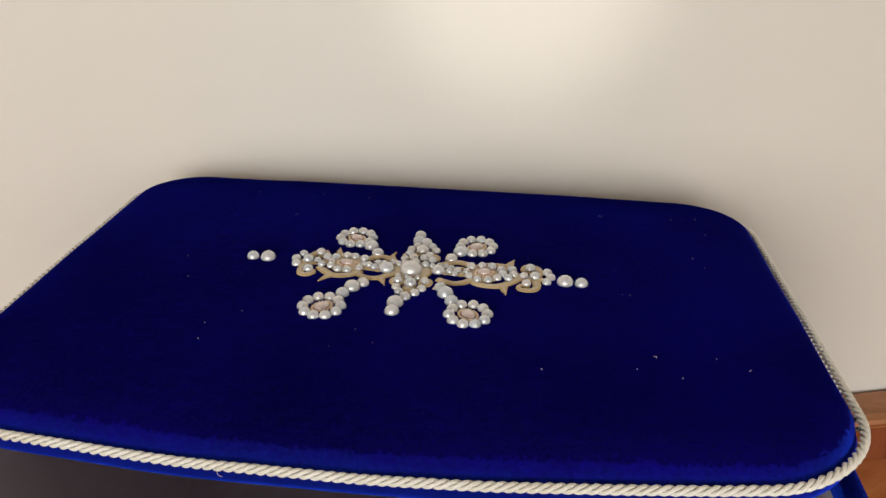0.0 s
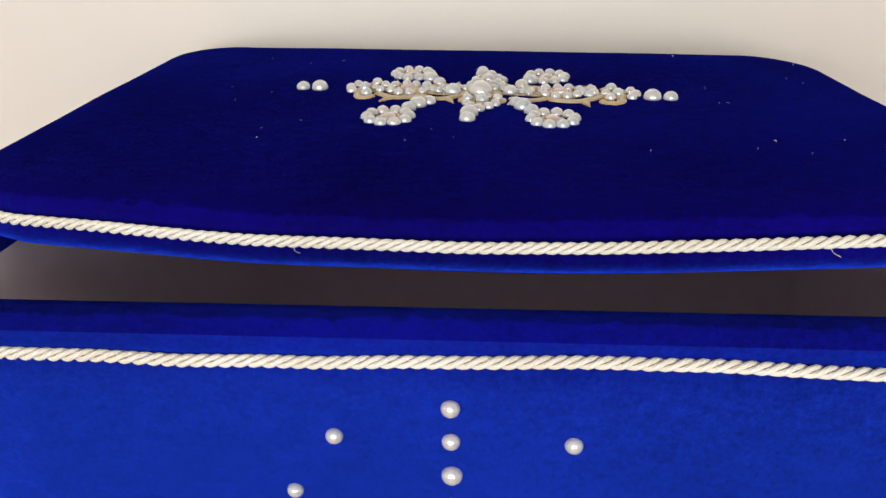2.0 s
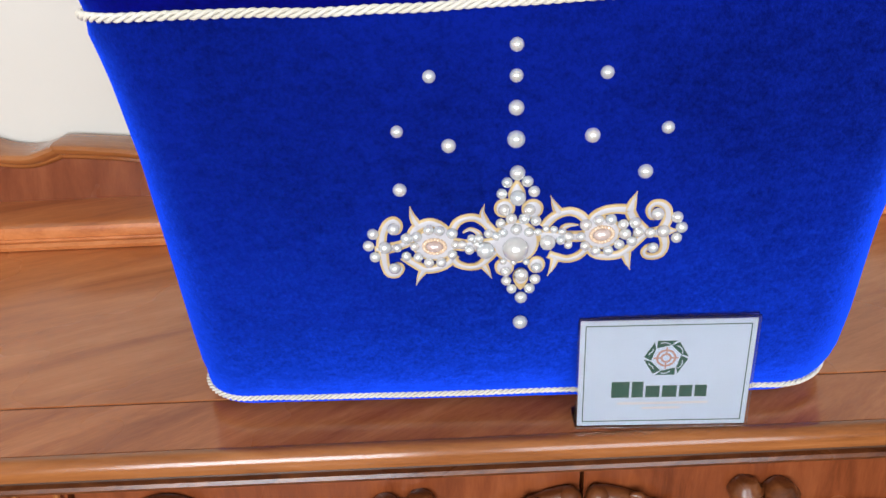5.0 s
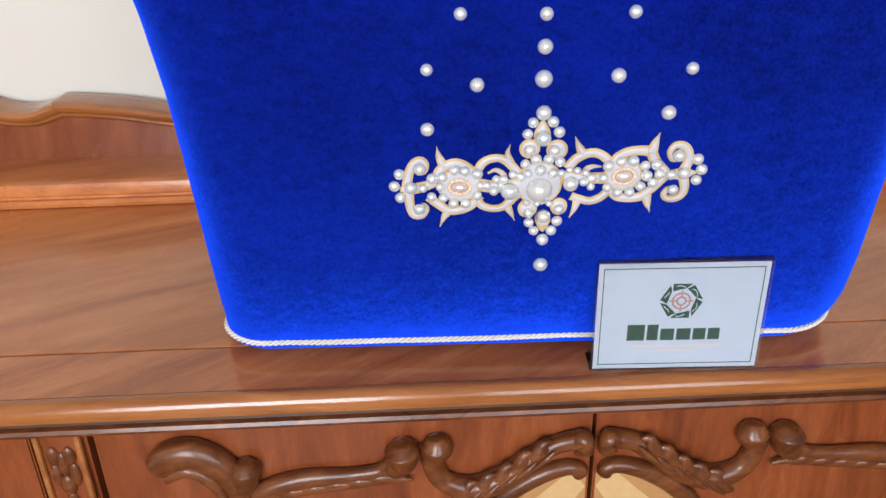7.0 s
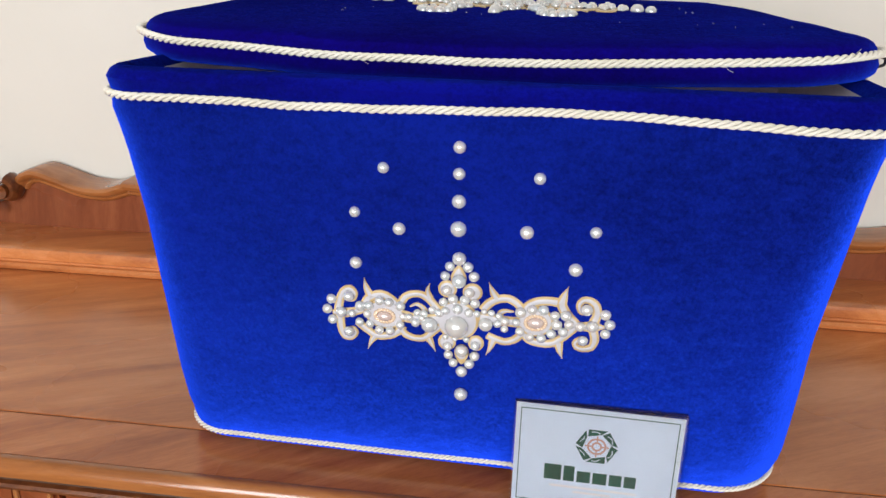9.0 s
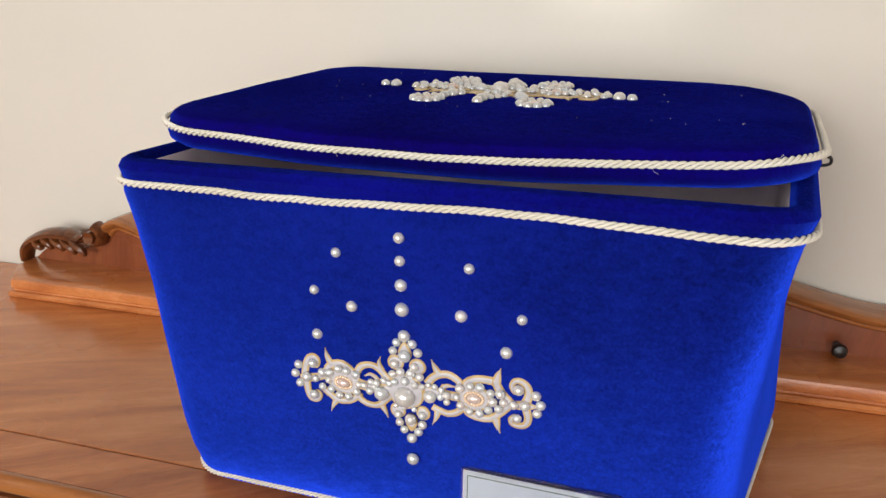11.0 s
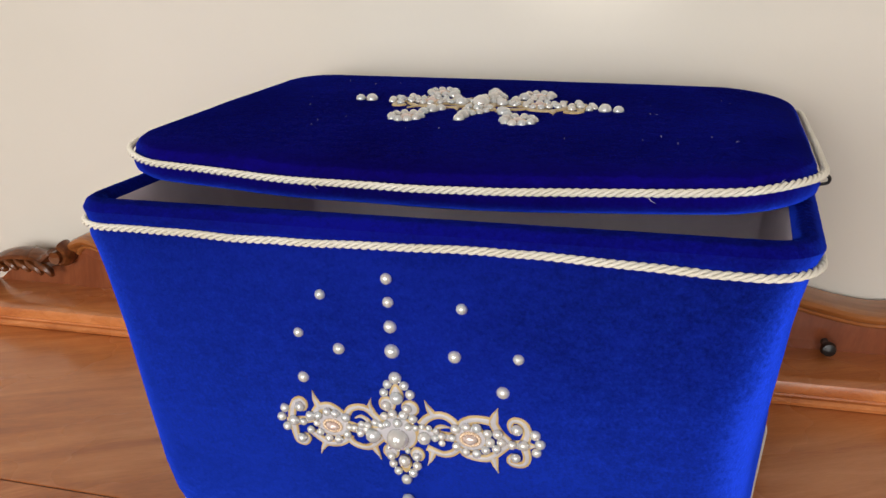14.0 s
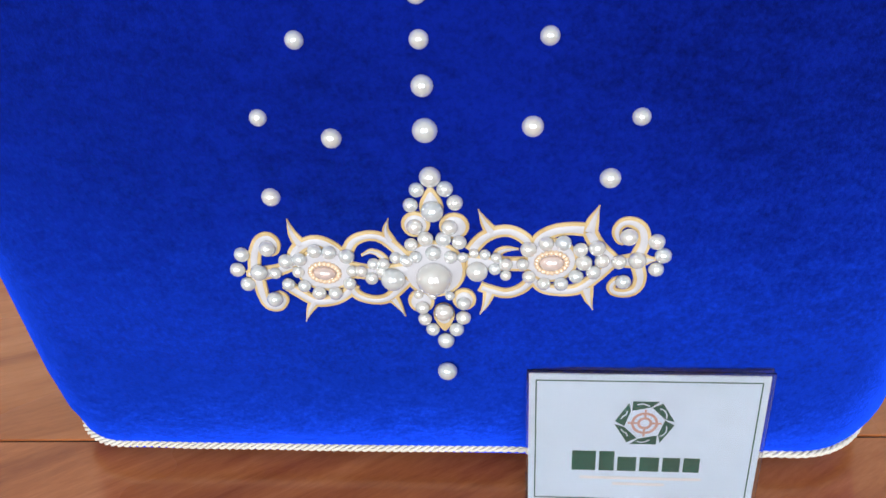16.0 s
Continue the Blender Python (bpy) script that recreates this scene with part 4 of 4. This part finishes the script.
def build_lid():
    rows = [(-0.0266, 0.014), (-0.0272, 0.010), (-0.0264, 0.005), (-0.0236, 0.0014), (-0.0188, 0.0004), (-0.0140, 0.0018), (-0.0105, 0.0032), (-0.0080, 0.0036), (-0.0048, 0.0060), (-0.0024, 0.0095), (-0.0006, 0.0145), (0.0006, 0.021), (0.0013, 0.029), (0.0018, 0.040), (0.0019, 0.055), (0.0014, 0.085), (0.0008, 0.125), (0.0004, 0.160), (0.0003, 0.172)]
    part("pad", loft([lid_ring(z, i) for z, i in rows], False, True), VELVET_LID, LID, "padded blue velvet, shaded dark", 60)
    # unseen pale sheet, added to bounce light into the box
    part("lid_bounce_sheet", loft([lid_ring(-0.0268, 0.0135), lid_ring(-0.0270, 0.10), lid_ring(-0.0270, 0.17)], False, True), LINING, LID, "unseen pale sheet under the lid, bounces light inside")
    part("lid_cord", rope(lid_ring(-0.0108, -0.0012), 0.0025, 0.0165, seed=3), CORD, LID, "twisted ivory satin cord")
    lift = 0.0006
    # a small black elastic loop stands out below the cord on one side
    side = sorted((p for p in lid_ring(-0.0108, -0.0012) if p[0] > 0.15 and -0.13 < p[1] < 0.0), key=lambda p: p[1])
    a = side[0]
    part("elastic_loop", tube(spline([(a[0] - 0.002, a[1], a[2] - 0.003), (a[0] + 0.003, a[1], a[2] - 0.0050), (a[0] + 0.003, a[1] + 0.001, a[2] - 0.009), (a[0] - 0.002, a[1] + 0.002, a[2] - 0.011)], 6), 0.0011, 8, 1.0, (0, 1, 0)), BLACK, LID, "small black elastic loop")
    applique(LID, pose(0.001, -0.0247, lift, 0, 0, -1.3), SATIN_TAN, "ivory tan satin applique edged in gold thread")
    turn = Matrix.Rotation(radians(-1.3), 2)

    def on_lid(u, v):
        """The star's own plan, slightly turned and set towards the front of the lid."""
        x, y = turn @ Vector((u, 0.925 * v))
        return x - 2.0, y - 8.5

    flowers = (((-48.3, 34.3), (-33.5, 21.6), (-25.9, 10.2), (-25.9, 10.2)), ((42.6, 37.3), (32.3, 24.3), (27.9, 11.9), (27.9, 11.9)), ((-40.8, -75.9), (-33.0, -56.4), (-29.3, -46.2), (-23.9, -38.6)), ((51.9, -67.1), (38.8, -52.0), (33.1, -42.3), (28.4, -34.4)))
    for plan in flowers:
        (u, v), *arm = [on_lid(*p) for p in plan]
        tilt = math.degrees(math.atan2(-v - 12, -u))
        for k in range(10):
            a = radians(36 * k + 10)
            set_pearl(LID, u + 12.0 * math.cos(a), v + 12.0 * math.sin(a), 3.9, lift)
        set_gem(LID, u, v, 5.6, 4.0, tilt, lift)
        for (au, av), r in zip(dict.fromkeys(arm), (4.7, 5.6, 4.4) if len(set(arm)) > 2 else (5.4, 4.6)):
            set_pearl(LID, au, av, r, lift)
    for u, v, r in ((-112.1, -13.5, 4.5), (-101, -12.8, 5.4), (109.1, -8.4, 5.6), (119.9, -8.2, 4.6), (-2.0, 49.0, 4.4), (-0.8, 38.5, 5.0), (3.8, -62.0, 5.6), (4.3, -73.0, 4.8)):
        set_pearl(LID, *on_lid(u, v), r, lift)
    # loose fibres that stand out of the cord
    ring = lid_ring(-0.0108, -0.0012)
    for x, dx, dz in ((0.232, 0.002, 0.004), (0.165, 0.004, -0.0035), (0.10, -0.003, 0.002), (-0.06, 0.003, -0.002), (-0.19, 0.003, 0.002)):
        px, py, pz = min((p for p in ring if p[1] < 0), key=lambda p: abs(p[0] - x))
        up = 1 if dz > 0 else -1
        path = spline([(px, py - 0.001, pz + 0.0022 * up), (px + dx * 0.3, py - 0.0028, pz + 0.0022 * up + dz * 0.4), (px + dx, py - 0.0030, pz + 0.0022 * up + dz * 0.8)], 4)
        part("loose_thread", tube(path, 0.00010, 5, 1.0, (0, 1, 0)), CORD, LID, "stray fibre of the cord")


build_lid()


# lint caught in the velvet of the lid
def lint():
    geos = []
    rnd = random.Random(5)
    for k in range(44):
        u, v = rnd.uniform(-0.17, 0.21), rnd.uniform(-0.15, 0.11)
        if abs(u) < 0.12 and -0.085 < v < 0.055:
            continue
        a, l = rnd.uniform(0, math.pi), rnd.choice((0.0004, 0.0005, 0.0007, 0.0007, 0.002))
        z = 0.0012 + 0.0022 * min(1, max(abs(u) / 0.2, abs(v) / 0.14)) ** 2
        p = [(u, v, z), (u + l * 0.5 * math.cos(a), v + l * 0.5 * math.sin(a), z + 0.0008), (u + l * math.cos(a + 0.5), v + l * math.sin(a + 0.5), z + 0.0004)]
        geos.append(tube(p, 0.00010, 4, 1.0, (0, 0, 1)))
    ob = tagged(part("lint", join(*geos), LINT, None), "specks of white lint on the velvet lid", "lint", kind="stuff")
    ob.matrix_basis = LID.matrix_basis.copy()


lint()

# ---- the card in its stand ----
CARD = empty("card_stand", pose(-0.0003, 0.0008, TOP, 0, 0, -2.4), "clear acrylic stand with a white printed card before the box", "sign")


def build_card():
    w, h = 0.1105, 0.0815
    tilt = pose(0, 0.0, 0.0018, 90 - 0.5, 0, 0)     # local x right, y up the card, z towards the viewer

    def sheet(name, x0, x1, y0, y1, z0, z1, mat, parent, label="", bevel=0.0):
        ob = part(name, block(x0, x1, y0, y1, z0, z1, bevel), mat, parent, label, False)
        return ob

    stand = sheet("holder", -w / 2, w / 2, 0, h, 0.0016, 0.0028, ACRYLIC, CARD, "clear acrylic", 0.0003)
    stand.matrix_basis = tilt
    rear = sheet("holder_back", -w / 2, w / 2, 0, h, -0.0022, -0.0010, ACRYLIC, CARD, "clear acrylic", 0.0003)
    rear.matrix_basis = tilt
    part("foot", block(-w / 2, w / 2, 0.0015, 0.022, 0.0, 0.0016, 0.0004), ACRYLIC, CARD)
    card = sheet("card", -w / 2 + 0.0012, w / 2 - 0.0012, 0.0012, h - 0.003, -0.0004, 0.0004, PAPER, CARD, "white card with green print")
    card.matrix_basis = tilt
    z0, z1 = 0.0004, 0.00055
    bx, by0, by1, t = w / 2 - 0.0045, 0.0045, h - 0.0065, 0.0003
    border = join(block(-bx, bx, by0 - t, by0 + t, z0, z1, 0), block(-bx, bx, by1 - t, by1 + t, z0, z1, 0), block(-bx - t, -bx + t, by0, by1, z0, z1, 0), block(bx - t, bx + t, by0, by1, z0, z1, 0))
    part("border_line", border, GREEN, card, "", False)
    cx, cy = 0.0, 0.0515
    for k in range(6):
        a0, a1 = radians(60 * k + 4), radians(60 * k + 56)
        pts = [(0.0138 * math.cos(a0), 0.0138 * math.sin(a0)), (0.0138 * math.cos(a1), 0.0138 * math.sin(a1)), (0.0094 * math.cos(a1 + 0.26), 0.0094 * math.sin(a1 + 0.26)), (0.0096 * math.cos(a0 + 0.18), 0.0096 * math.sin(a0 + 0.18))]
        part("emblem_segment", loft([[(cx + x, cy + y, z) for x, y in pts] for z in (z0, z1)]), GREEN, card, "", False)
        m = (a0 + a1) / 2 + 0.06
        part("emblem_curl", tube([(cx + 0.0107 * math.cos(m + q) + 0.0006 * math.cos(9 * q), cy + 0.0107 * math.sin(m + q) + 0.0006 * math.sin(9 * q), z1) for q in np.linspace(-0.28, 0.28, 9)], 0.00032, 5, 0.4, (0, 0, 1)), PAPER, card)
    for r in (0.0056, 0.0028):
        part("emblem_ring", tube([(cx + r * math.cos(q), cy + r * math.sin(q), z1) for q in np.linspace(0, 2 * math.pi, 25)[:-1]], 0.0007, 5, 0.3, (0, 0, 1), True), ROSE, card)
    for k in range(4):
        a = math.pi / 2 * k
        part("emblem_ray", tube([(cx + r * math.cos(a), cy + r * math.sin(a), z1) for r in (0.003, 0.0078)], 0.00055, 5, 0.3, (0, 0, 1)), ROSE, card)
    # the maker's name as plain bars
    x = -0.0330
    for wide, tall in ((0.0130, 0.0118), (0.0088, 0.0118), (0.0105, 0.0086), (0.0108, 0.0086), (0.0098, 0.0086), (0.0092, 0.0086)):
        part("print_bar", block(x, x + wide - 0.0016, 0.0225, 0.0225 + tall, z0, z1, 0), GREEN, card, "", False)
        x += wide
    for x0, x1, y in ((-0.029, 0.029, 0.0172), (-0.013, 0.012, 0.0135)):
        part("print_line", block(x0, x1, y, y + 0.0016, z0, z1, 0), PALE, card, "", False)


build_card()
